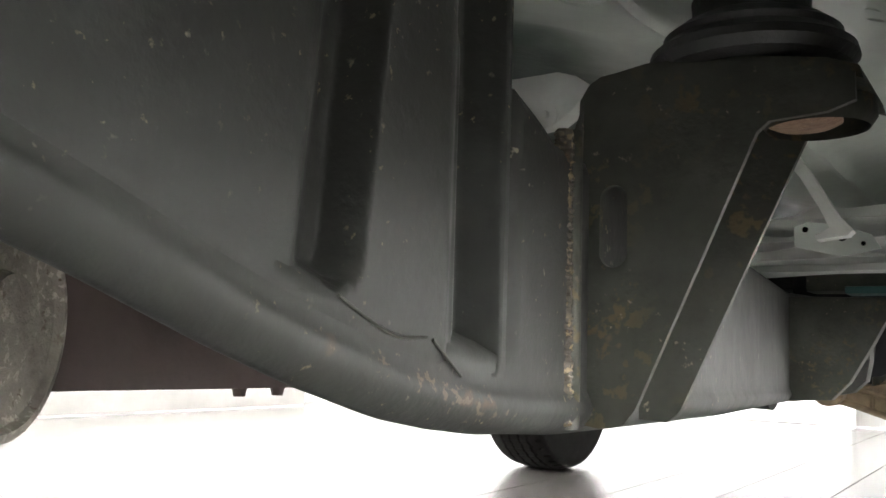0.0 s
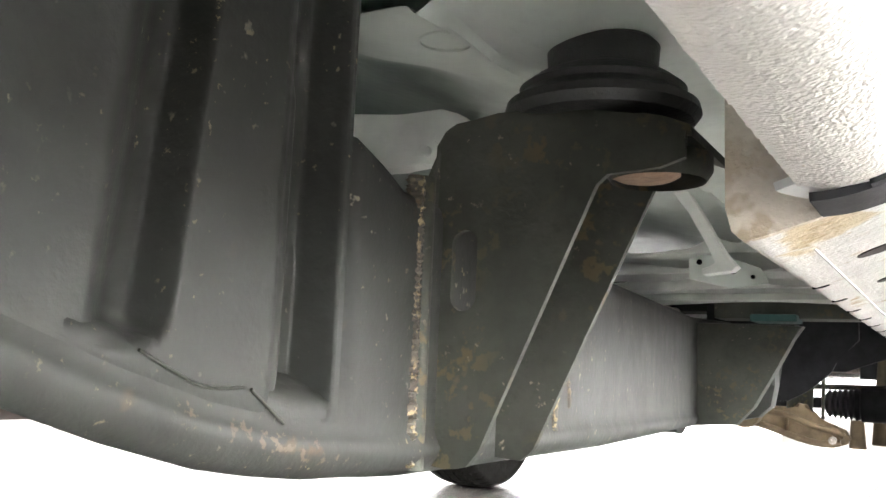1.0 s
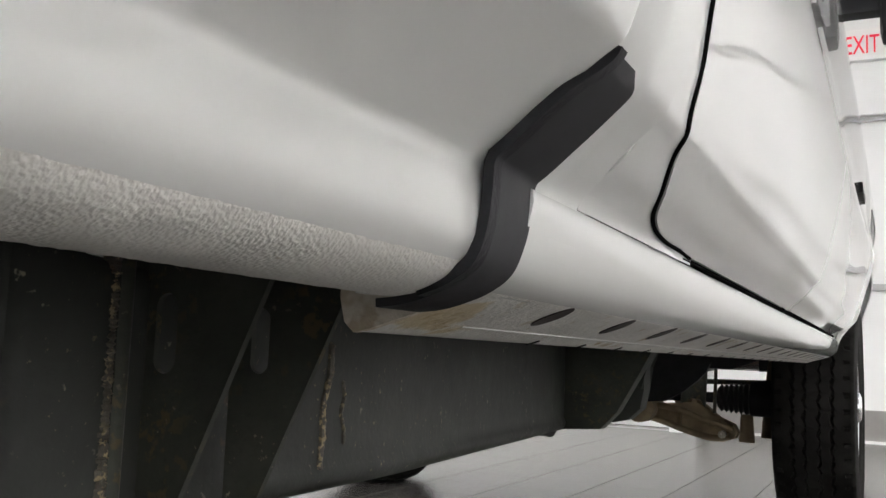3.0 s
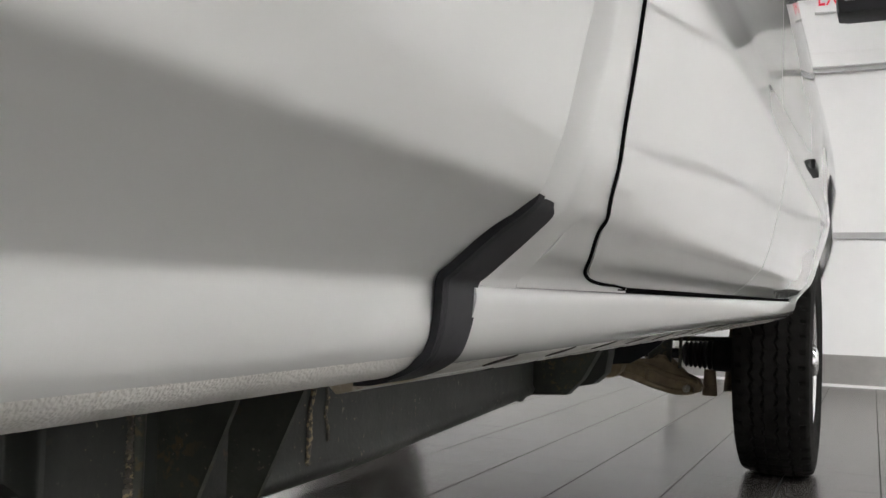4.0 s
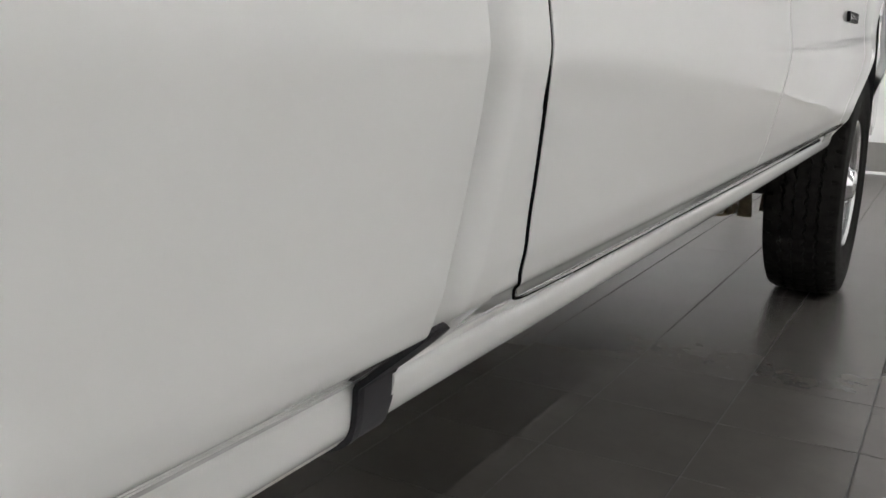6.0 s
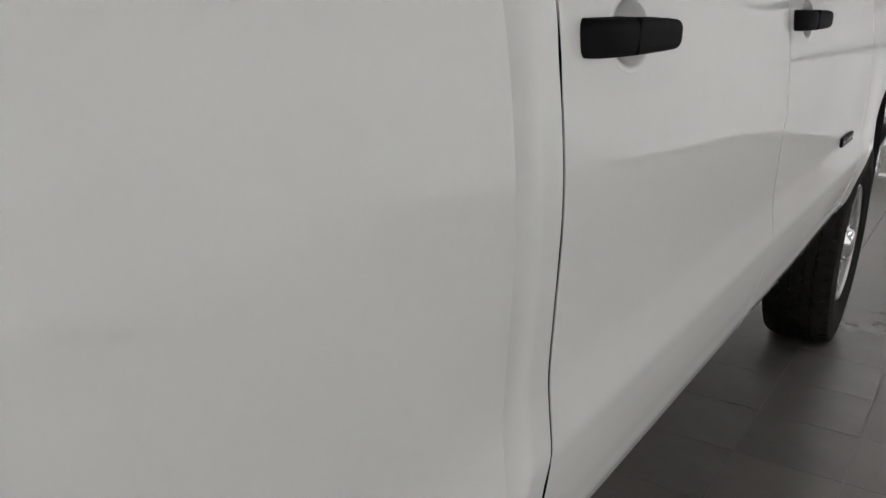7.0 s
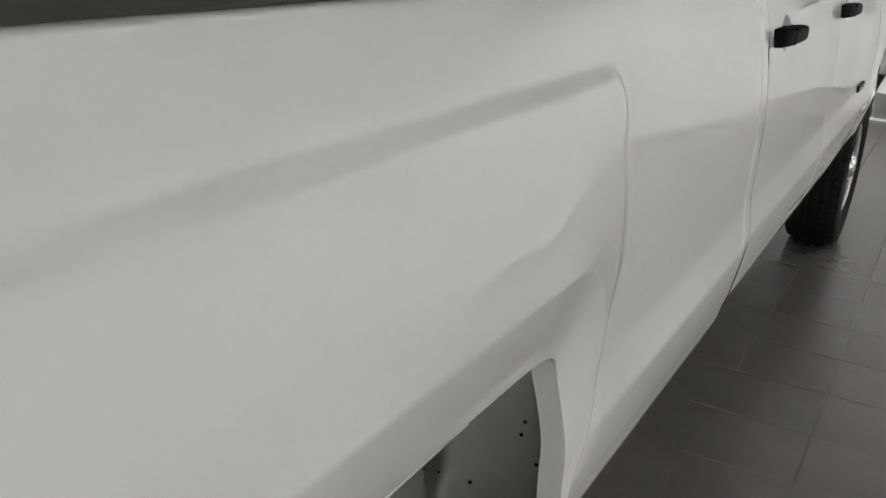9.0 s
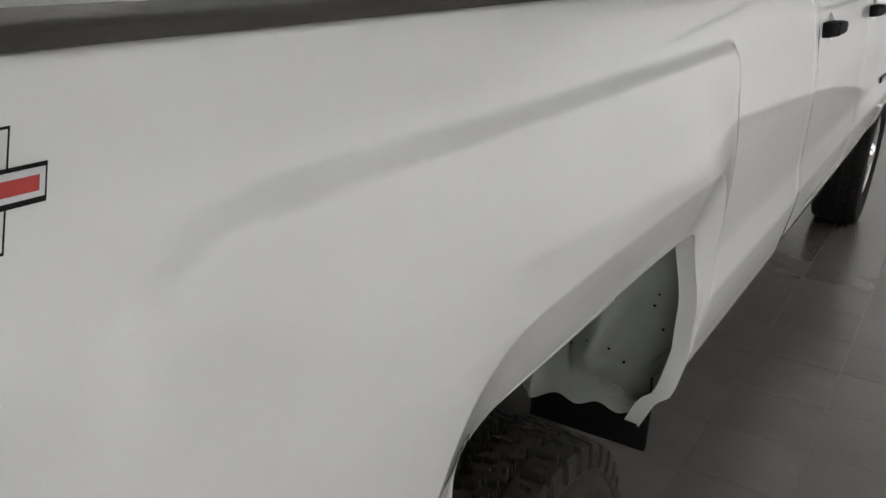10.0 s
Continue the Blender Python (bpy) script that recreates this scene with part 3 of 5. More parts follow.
def pan_z(x, y):
    """Underside of the floor pan: a ledge beside the sill, a bead along it, and a hollow that rises inwards."""
    z = 0.700 + 0.006 * math.sin(4.0 * y + 0.6) + 0.010 * smooth_step(-0.26, -0.17, x)
    z += 0.068 * smooth_step(-0.335, -0.62, x)
    z += 0.007 * math.sin(17.0 * x + 9.0 * y) * smooth_step(-0.33, -0.42, x) + 0.016 * math.exp(-(math.hypot((x + 0.42) / 0.05, (y + 0.02) / 0.06)) ** 2)
    z -= 0.085 * smooth_step(-0.185, -0.112, x) ** 1.4
    z += 0.016 * smooth_step(0.02, 0.30, y) * smooth_step(-0.30, -0.22, x)
    z -= 0.0075 * math.exp(-((x + 0.312 - 0.04 * (y + 0.1)) / 0.0055) ** 2)
    z -= 0.015 * math.exp(-(math.hypot(x + 0.2315, y + 0.10) / 0.070) ** 4)
    z += 0.012 * math.exp(-(math.hypot((x + 0.245) / 0.05, (y - 0.22) / 0.09)) ** 2)
    return z


for mirrored in (False, True):
    bm = bmesh.new()
    grid = []
    for y in list(np.linspace(-0.205, 0.45, 66)) + list(np.linspace(0.47, 2.0, 44)):
        grid.append([bm.verts.new((2 * MID - x if mirrored else x, y, pan_z(x, y))) for x in np.linspace(MID, -0.105, 140)])
    for p, q in zip(grid, grid[1:]):
        for c in range(139):
            bm.faces.new((p[c], p[c + 1], q[c + 1], q[c]))
    part("floor_pan", bm, PAN if mirrored else SHADED_PAN, cab, "grey green primed floor pan with a pressed bead", True)

for mirrored in (False, True):
    def mx(x):
        return 2 * MID - x if mirrored else x

    # rear corner of the cab, full height below the belt
    cprof = [(x, z) for x, z in ROCKER[8:13]] + [(cab_x(x, z) + 0.004 * smooth_step(0.64, 0.60, z), z) for x, z in LOWER[7:-4]] + CAB_UP
    corner = flank("cab_corner", cprof, -0.257, RE_SEAM - 0.0028, 24, mirrored, truck, "white cab corner behind the rear door", rows=90,
                   shift=lambda y, z: -0.034 * smooth_step(-0.190, -0.262, y))
    # sill with its ledge, flange and slots
    def rocker_slot(j):
        return 1 if j < 24 else 0
    sill = flank("rocker_panel", ROCKER, -0.222, 2.24, 60, mirrored, truck, "white rocker panel with drain slots underneath",
                 mats=[PAINT, SILL_STAINED], mat_rows=rocker_slot, rows=44)
    bm = bmesh.new()
    prism(bm, [(mx(x), z) for x, z in ((-0.1235, 0.72), (-0.1225, 0.555), (-0.1195, 0.543), (-0.114, 0.538), (-0.105, 0.540), (-0.060, 0.5545), (-0.034, 0.568), (-0.028, 0.60), (-0.02, 0.62), (-0.02, 0.72))], 1, -0.2245, -0.2190)
    part("sill_end", bm, MUDDY, sill, "mud stained end of the sill")
    for y in np.arange(SLOT_Y, 2.1, SLOT_STEP):
        part("drain_slot", slot_plug(-0.063, y, 0.015, 0.011, mirrored), SLOT, sill)
    for y in np.arange(0.01, 2.1, 0.11):
        part("flange_notch", slot_plug(-0.109, y, 0.006, 0.0022, mirrored), GAP, sill)
    pipe("sill_seam", [(mx(-0.0925), y, under_z(-0.0925) + 0.0002) for y in (-0.145, -0.13, 0.5, 2.1)], 0.0008, PAINT, sill)
    # fixed skin behind the swept lower corner of the door
    gp = [(x - 0.0018, z) for x, z in [(-0.0225, 0.6075), (-0.0215, SILL_Z), (-0.012, 0.6225), (0.0, 0.632)] + CAB_UP[:10]]
    flank("door_step", gp, RE_SEAM - 0.004, 0.14, 14, mirrored, truck, "", rows=40)
    # rear door
    rd = flank("rear_door", [(-0.0215, SILL_Z), (-0.012, 0.6225), (0.0, 0.632)] + CAB_UP, RE_SEAM + 0.003, MID_SEAM - 0.0025, 34, mirrored, truck,
               "white rear passenger door", corner=CORNER, rows=120, hole=(0.040, 1.262, 0.0650, 0.0400))
    door_handle(rd, 0.006, mirrored)
    fd = flank("front_door", [(-0.0215, SILL_Z), (-0.012, 0.6225), (0.0, 0.632)] + CAB_UP, MID_SEAM + 0.0025, FR_SEAM - 0.003, 34, mirrored, truck,
               "white front door with black badge", rows=120, shift=front_bulge, hole=(1.036, 1.262, 0.0650, 0.0400))
    door_handle(fd, 1.002, mirrored)
    badge(fd, 1.63, 0.937, mirrored)
    # dark seals behind the gaps
    for y in (MID_SEAM, FR_SEAM):
        p = curve_through([(x - 0.007, z) for x, z in [(-0.026, 0.610), (-0.012, 0.6225), (0.0, 0.632)] + CAB_UP], 60)
        sec = [[(x, yy, z) for x, z in p] for yy in (y - 0.010, y, y + 0.010)]
        sheet("door_seal", sec, 0.003, [GAP], truck, "", mirrored)
    prof = [(-0.0215, SILL_Z), (-0.012, 0.6225), (0.0, 0.632)] + CAB_UP
    pz, px = [q[1] for q in prof], [q[0] for q in prof]
    low = [(0.13, 0.612)] + [tuple(q) for q in curve_through(CORNER, 30)][::-1]
    pipe("door_seal", [(mx(float(np.interp(z, pz, px)) - 0.0010), y, z) for y, z in low], 0.0015, GAP, truck)
    pipe("door_seal", [(mx(float(np.interp(z, pz, px)) - 0.0028), RE_SEAM, z) for z in (0.82, 0.84, 0.848, 0.865, 0.88, 0.92, 0.95, 1.0, 1.1, 1.2, 1.28, 1.37)], 0.0026, GAP, truck)
    pipe("sill_seal", [(mx(-0.0265), y, 0.6105) for y in np.linspace(0.11, 2.2, 8)], 0.003, GAP, truck)

    # black closing strap between bed and cab
    strap_line = [(-0.079, 0.5485), (-0.068, 0.5495), (-0.056, 0.5525), (-0.042, 0.558), (-0.031, 0.5665), (-0.026, 0.580), (-0.0242, 0.594), (-0.0238, 0.603), (-0.0236, 0.6072), (-0.0234, 0.6084),
                  (-0.0225, 0.6095), (-0.0215, 0.6103), (-0.016, 0.6145), (-0.006, 0.623), (0.004, 0.6315), (0.013, 0.6395), (0.0195, 0.6455), (0.0235, 0.6500), (0.0258, 0.6545)]
    p = curve_through(strap_line, 60)
    sec = []
    for s in np.linspace(0, 1, 7):
        row = []
        for k, (x, z) in enumerate(p):
            u = k / 59
            back = -0.263 + 0.012 * smooth_step(0.8, 1.0, u)
            front = -0.223 + 0.007 * smooth_step(0.3, 0.62, u) - 0.012 * smooth_step(0.93, 1.0, u) ** 2
            row.append((x, back + (front - back) * s, z))
        sec.append(row)
    strap = sheet("gap_strap", sec, 0.004, [TRIM], truck, "satin black strap closing the gap between bed and cab", mirrored)
    sec = [[(x + 0.0025, yy + 0.012 * smooth_step(0.8, 1.0, (k + 8) / 59), z + 0.001) for k, (x, z) in enumerate(p[8:60])] for yy in (-0.2705, -0.267, -0.2625)]
    sheet("strap_lip", sec, 0.005, [RUBBER], strap, "soft black rubber lip", mirrored)
    # fender ahead of the door, with its arch
    farch = [(2.19, 0.60), (2.215, 0.70), (2.25, 0.80), (2.30, 0.90), (2.37, 0.98), (2.47, 1.02), (2.62, 1.035), (2.76, 1.036)]
    farch = farch + [(2 * HUB_F - y, z) for y, z in farch[-2::-1]]
    fprof = np.array(curve_through([(-0.0215, SILL_Z - 0.02), (-0.012, 0.6225), (0.0, 0.632)] + CAB_UP[:-4] + [(0.030, 1.27), (0.005, 1.31), (-0.05, 1.335)], 80))
    run = np.concatenate(([0], np.cumsum(np.linalg.norm(np.diff(fprof, axis=0), axis=1))))
    sec = []
    cols = [(y, 0.0) for y in np.linspace(FR_SEAM + 0.003, 2.185, 10)] + [tuple(v) for v in curve_through(farch, 60)] + \
        [(y, 0.6) for y in np.linspace(2 * HUB_F - 2.185, 3.62, 10)]
    for y, low in cols:
        t0 = np.interp(max(low, fprof[0, 1]), fprof[:, 1], run)
        t = t0 + (run[-1] - t0) * run / run[-1]
        rows = np.stack([np.interp(t, run, fprof[:, k]) for k in range(2)], axis=1)
        taper = -0.10 * smooth_step(3.0, 3.75, y)
        sec.append([(x + taper + front_bulge(min(y, 2.4), z) + 0.006 * smooth_step(2.05, 2.35, y) * smooth_step(1.2, 1.0, z), y, z) for x, z in rows])
    fender = sheet("front_fender", sec, 0.005, [PAINT], truck, "white front fender", mirrored)
    # inner fender liner
    pl = curve_through([(2.222, 0.62), (2.25, 0.75), (2.38, 1.0), (2.76, 1.07), (3.14, 1.0), (3.27, 0.75), (3.30, 0.50)], 30)
    sec = [[(x, y, z) for y, z in pl] for x in (0.03, -0.12, -0.36)]
    bm = bmesh.new()
    for (a, b) in zip(pl, pl[1:]):
        bm.faces.new([bm.verts.new((mx(x), y, z)) for x, (y, z) in ((-0.005, a), (-0.005, b), (-0.38, b), (-0.38, a))])
    part("fender_liner", bm, RUBBER, fender, "black plastic wheel arch liner")

    # greenhouse: pillars, glass
    gp = curve_through(CAB_TOP, 24)
    for nm, y0, y1, mt, off in (("rear_pillar", -0.222, 0.02, PAINT, 0.0), ("rear_window", 0.02, 0.84, GLASS, -0.006), ("middle_pillar", 0.84, 0.93, GAP, 0.0),
                                ("front_window", 0.93, 1.72, GLASS, -0.006), ("front_pillar", 1.72, 1.95, PAINT, 0.0)):
        sec = [[(x + off, y + (0.0 if nm != "front_pillar" else -0.55 * smooth_step(1.38, 1.9, z)), z) for x, z in gp] for y in np.linspace(y0, y1, 5)]
        sheet(nm, sec, 0.006, [mt], truck, "", mirrored)
    # mirror
    bm = boxed((min(mx(0.10), mx(0.30)), 1.74, 1.33), (max(mx(0.10), mx(0.30)), 1.86, 1.60), 0.03)
    mir = part("side_mirror", bm, TRIM, truck, "black side mirror", True)
    bm = boxed((min(mx(-0.01), mx(0.12)), 1.77, 1.40), (max(mx(-0.01), mx(0.12)), 1.83, 1.45), 0.01)
    part("mirror_arm", bm, TRIM, mir, "", True)
    bm = boxed((min(mx(0.12), mx(0.28)), 1.735, 1.36), (max(mx(0.12), mx(0.28)), 1.741, 1.57), 0.002)
    part("mirror_glass", bm, CHROME, mir)

    # bed rail cap
    capline = curve_through([(-0.0142, 1.3990), (-0.0152, 1.4050), (-0.0225, 1.4095), (-0.055, 1.411), (-0.088, 1.408), (-0.094, 1.394)], 16)
    sec = [[(x, y, z) for x, z in capline] for y in np.linspace(BED_FRONT - 0.004, BED_REAR + 0.01, 20)]
    sheet("rail_cap", sec, 0.003, [CAP], side if mirrored else truck, "black plastic bed rail cap", mirrored)
    # inner bed wall with pressed ribs
    sec = []
    for y in np.linspace(BED_FRONT - 0.02, BED_REAR + 0.02, 12):
        sec.append([(-0.09 - (0.012 if k % 2 else 0.0), y, z) for k, z in enumerate((1.394, 1.31, 1.30, 1.22, 1.21, 1.12, 1.11, 0.98, 0.97, 0.86))])
    sheet("bed_inner_wall", sec, 0.003, [PALE_PAN], truck, "", mirrored)

# rear door and bed ends, roof, hood
bm = bmesh.new()
box(bm, (2 * MID + 0.05, BED_FRONT - 0.03, 0.86), (-0.05, BED_FRONT - 0.006, 1.392), 0.004)
part("bed_front_wall", bm, PAINT, truck, "white bed front wall")
bm = bmesh.new()
box(bm, (2 * MID + 0.03, BED_REAR - 0.05, 0.80), (-0.03, BED_REAR + 0.0, 1.397), 0.012)
part("tailgate", bm, PAINT, truck, "white tailgate", True)
bm = bmesh.new()
box(bm, (2 * MID + 0.05, BED_REAR, 0.80), (-0.10, BED_FRONT, 0.83), 0.004)
bed_floor = part("bed_floor", bm, PALE_PAN, truck, "ribbed pale steel bed floor")
for k in range(14):
    x = 2 * MID + 0.16 + k * 0.12
    part("floor_rib", boxed((x, BED_REAR + 0.02, 0.83), (x + 0.06, BED_FRONT - 0.03, 0.842), 0.004), PALE_PAN, bed_floor)
bm = boxed((2 * MID + 0.02, BED_REAR - 0.22, 0.58), (-0.02, BED_REAR - 0.06, 0.78), 0.03)
part("rear_bumper", bm, CHROME, truck, "chrome rear bumper", True)
bm = bmesh.new()
prism(bm, [(-0.222, 1.915), (-0.15, 1.945), (0.5, 1.965), (1.1, 1.955), (1.4, 1.92), (1.4, 1.90), (-0.222, 1.89)], 0, 2 * MID + 0.30, -0.30, 0.01)
part("roof", bm, PAINT, truck, "white roof", True)
bm = bmesh.new()
prism(bm, [(1.95, 1.38), (1.40, 1.90), (1.41, 1.91), (1.97, 1.39)], 0, 2 * MID + 0.22, -0.22)
part("windscreen", bm, GLASS, truck)
bm = bmesh.new()
prism(bm, [(1.95, 1.34), (1.97, 1.40), (2.7, 1.38), (3.4, 1.32), (3.66, 1.24), (3.66, 1.16), (2.7, 1.28)], 0, 2 * MID + 0.03, -0.03, 0.02)
part("hood", bm, PAINT, truck, "white hood", True)
bm = boxed((2 * MID + 0.10, -0.224, 0.76), (-0.10, -0.205, 1.40), 0.01)
box(bm, (2 * MID + 0.3, -0.224, 1.40), (-0.3, -0.214, 1.46))
part("cab_back_wall", bm, PAINT, truck, "white cab back wall")
bm = boxed((2 * MID + 0.22, -0.218, 1.46), (-0.22, -0.212, 1.86))
part("rear_glass", bm, GLASS, truck)
bm = boxed((2 * MID + 0.10, 3.58, 0.78), (-0.10, 3.68, 1.18), 0.03)
part("grille", bm, BADGE_BLACK, truck, "black front grille", True)
bm = boxed((2 * MID + 0.02, 3.60, 0.50), (-0.02, 3.78, 0.78), 0.05)
part("front_bumper", bm, CHROME, truck, "chrome front bumper", True)
for x in (-0.30, 2 * MID + 0.06):
    part("headlight", boxed((x, 3.55, 1.0), (x + 0.24, 3.66, 1.2), 0.02), LIGHT_LENS, truck, "clear headlight", True)

# ---------------------------------------------------------------- wheels
TYRE_R, TYRE_W = 0.402, 0.245


def tyre_mesh(block):
    """Tread as a relief over angle and width; block: chunky all-terrain lugs, else ribs with zigzag grooves."""
    seg, across = (480, 84) if block else (300, 56)
    verts, faces = [], []
    half, wide = (0.128, 0.015) if block else (0.104, 0.0)
    for i in range(seg):
        a = 2 * math.pi * i / seg
        for j in range(across + 1):
            w = -half + 2 * half * j / across
            crown = TYRE_R - (0.007 if block else 0.012) * (abs(w) / half) ** 3
            depth = 0.0
            if block:
                u = w / half
                turn = i / seg * 40
                wave = 0.05 * math.sin(2 * math.pi * turn)
                side = 1 if u > 0 else -1
                if abs(u) > 0.62:
                    # shoulder lugs, split by wide notches
                    ph = (turn + 0.5 * (side > 0) + 0.3 * (abs(u) - 0.62)) % 1
                    depth = 0.021 if ph < 0.30 else (0.006 if 0.62 < ph < 0.67 and abs(u) < 0.9 else 0.0)
                elif abs(abs(u) - 0.60 - wave * side) < 0.045 or abs(u - 1.6 * wave) < 0.055:
                    depth = 0.018
                else:
                    # hooked middle blocks with a stepped edge and one sipe
                    hook = 0.22 if abs(u) > 0.32 else 0.0
                    ph = (turn + 0.25 * (side > 0) + hook + 0.55 * u * side) % 1
                    depth = 0.018 if ph < 0.17 else (0.006 if 0.55 < ph < 0.60 else 0.0)
            else:
                zig = 0.004 * (abs(i % 6 - 3) / 1.5 - 1)
                for c, wd in ((-0.056, 0.0036), (-0.02, 0.0024), (0.02, 0.0024), (0.056, 0.0036)):
                    if abs(w - c - zig) < wd:
                        depth = 0.010
                if abs(w) > 0.088 and i % 6 < 1:
                    depth = 0.009
                elif i % 6 == 0 and abs(w) < 0.07:
                    depth = 0.0012
            verts.append((w, (crown - depth) * math.cos(a), (crown - depth) * math.sin(a)))
    n = across + 1
    for i in range(seg):
        for j in range(across):
            a, b = i * n + j, ((i + 1) % seg) * n + j
            faces.append((a, b, b + 1, a + 1))
    # side walls
    for sgn, j in ((1, across), (-1, 0)):
        prev = [i * n + j for i in range(seg)]
        lugs = ((0.386, 0.1165), (0.370, 0.1195), (0.358, 0.1210)) if block else ()
        for r, w in lugs + ((0.385 if not block else 0.352, 0.114 if not block else 0.1205), (0.37 if not block else 0.348, 0.119), (0.368 if not block else 0.346, 0.1175), (0.34, 0.1225), (0.30, 0.1225), (0.296, 0.120), (0.262, 0.116), (0.228, 0.108), (0.222, 0.095), (0.20, 0.09)):
            cur = []
            for i in range(seg):
                a = 2 * math.pi * i / seg
                cur.append(len(verts))
                dent = 0.012 if block and r > 0.357 and (i / seg * 40 + 0.5 * (sgn > 0) + 0.11) % 1 < 0.30 else 0.0
                verts.append((sgn * (w + wide - dent), r * math.cos(a), r * math.sin(a)))
            for i in range(seg):
                q = (prev[i], prev[(i + 1) % seg], cur[(i + 1) % seg], cur[i])
                faces.append(q if sgn > 0 else q[::-1])
            prev = cur
    me = mesh_of("tyre", verts, faces)
    sm = [len(faces) - k <= 20 * seg for k in range(len(faces))]
    me.polygons.foreach_set("use_smooth", sm)
    me.materials.append(LUG if block else TYRE)
    return me


def rim_mesh():
    bm = bmesh.new()
    lathe(bm, [(0.222, 0.098), (0.228, 0.104), (0.222, 0.108), (0.205, 0.100), (0.198, 0.06), (0.19, -0.06), (0.205, -0.10), (0.225, -0.105)], 64, (0, 0, 0), "x")
    return bm


def spoke_mesh(k):
    bm = bmesh.new()
    a0 = 2 * math.pi * k / 8
    prism(bm, [(-0.030, 0.05), (-0.022, 0.205), (0.022, 0.205), (0.030, 0.05)], 0, 0.045, 0.082, 0.006)
    bmesh.ops.rotate(bm, verts=bm.verts, cent=(0, 0, 0), matrix=Matrix.Rotation(a0, 3, "X"))
    return bm


TYRES = {True: tyre_mesh(True), False: tyre_mesh(False)}
for y, block in ((HUB_F, False), (HUB_R, True)):
    for mirrored in (False, True):
        up = TYRE_R * (0.93 if block else 1.0) - 0.003
        m = pose(-0.108, y, up) if not mirrored else pose(2 * MID + 0.108, y, up, 0, 0, 180)
        wheel = part("wheel", rim_mesh(), ALLOY, truck, "silver alloy wheel on a black tyre", True)
        part("tyre", TYRES[block], TYRE, wheel, "black blocky all-terrain tyre" if block else "black ribbed tyre")
        for k in range(8):
            part("spoke", spoke_mesh(k), ALLOY, wheel, "", True)
        bm = lathe(bmesh.new(), [(0.075, 0.05), (0.072, 0.088), (0.055, 0.100), (0.048, 0.118), (0.036, 0.124), (0.001, 0.126)], 32, (0, 0, 0), "x")
        part("hub_cap", bm, CHROME, wheel, "chrome hub cap", True)
        for k in range(8):
            a = 2 * math.pi * (k + 0.5) / 8
            bm = rod(bmesh.new(), (0.07, 0.082 * math.cos(a), 0.082 * math.sin(a)), (0.10, 0.082 * math.cos(a), 0.082 * math.sin(a)), 0.011, seg=6)
            part("wheel_nut", bm, CHROME, wheel)
        bm = lathe(bmesh.new(), [(0.001, -0.02), (0.165, -0.02), (0.165, 0.0), (0.001, 0.0)], 40, (0, 0, 0), "x")
        part("brake_disc", bm, CAST, wheel, "", True)
        wheel.matrix_basis = m @ Matrix.Diagonal((0.93, 0.93, 0.93, 1)) if block else m

# rear wheelhouse
def relief(u, v):
    """Pressed shape of the panel: a broad rib, a step beside it and a ridge at the inner end."""
    low = smooth_step(0.10, 0.26, v)
    return low * (0.030 * math.exp(-((u - 0.46) / 0.10) ** 2) + 0.024 * smooth_step(0.66, 0.60, u)) + 0.022 * math.exp(-((u - 0.90) / 0.05) ** 2) + 0.010 * smooth_step(0.16, 0.04, v)


def house_point(u, v):
    """Point of the wheelhouse panel: u inwards, v upwards."""
    wide = smooth_step(0.22, 0.45, v)
    return (-0.030 + 0.056 * wide - (0.282 + 0.056 * wide) * u, -1.02 - 0.22 * v ** 2.2 - relief(u, v),
            0.530 + 0.008 * math.sin(u * 19 + 0.6) * (1 - v) ** 4 + 0.50 * v - 0.026 * u * (1 - v))


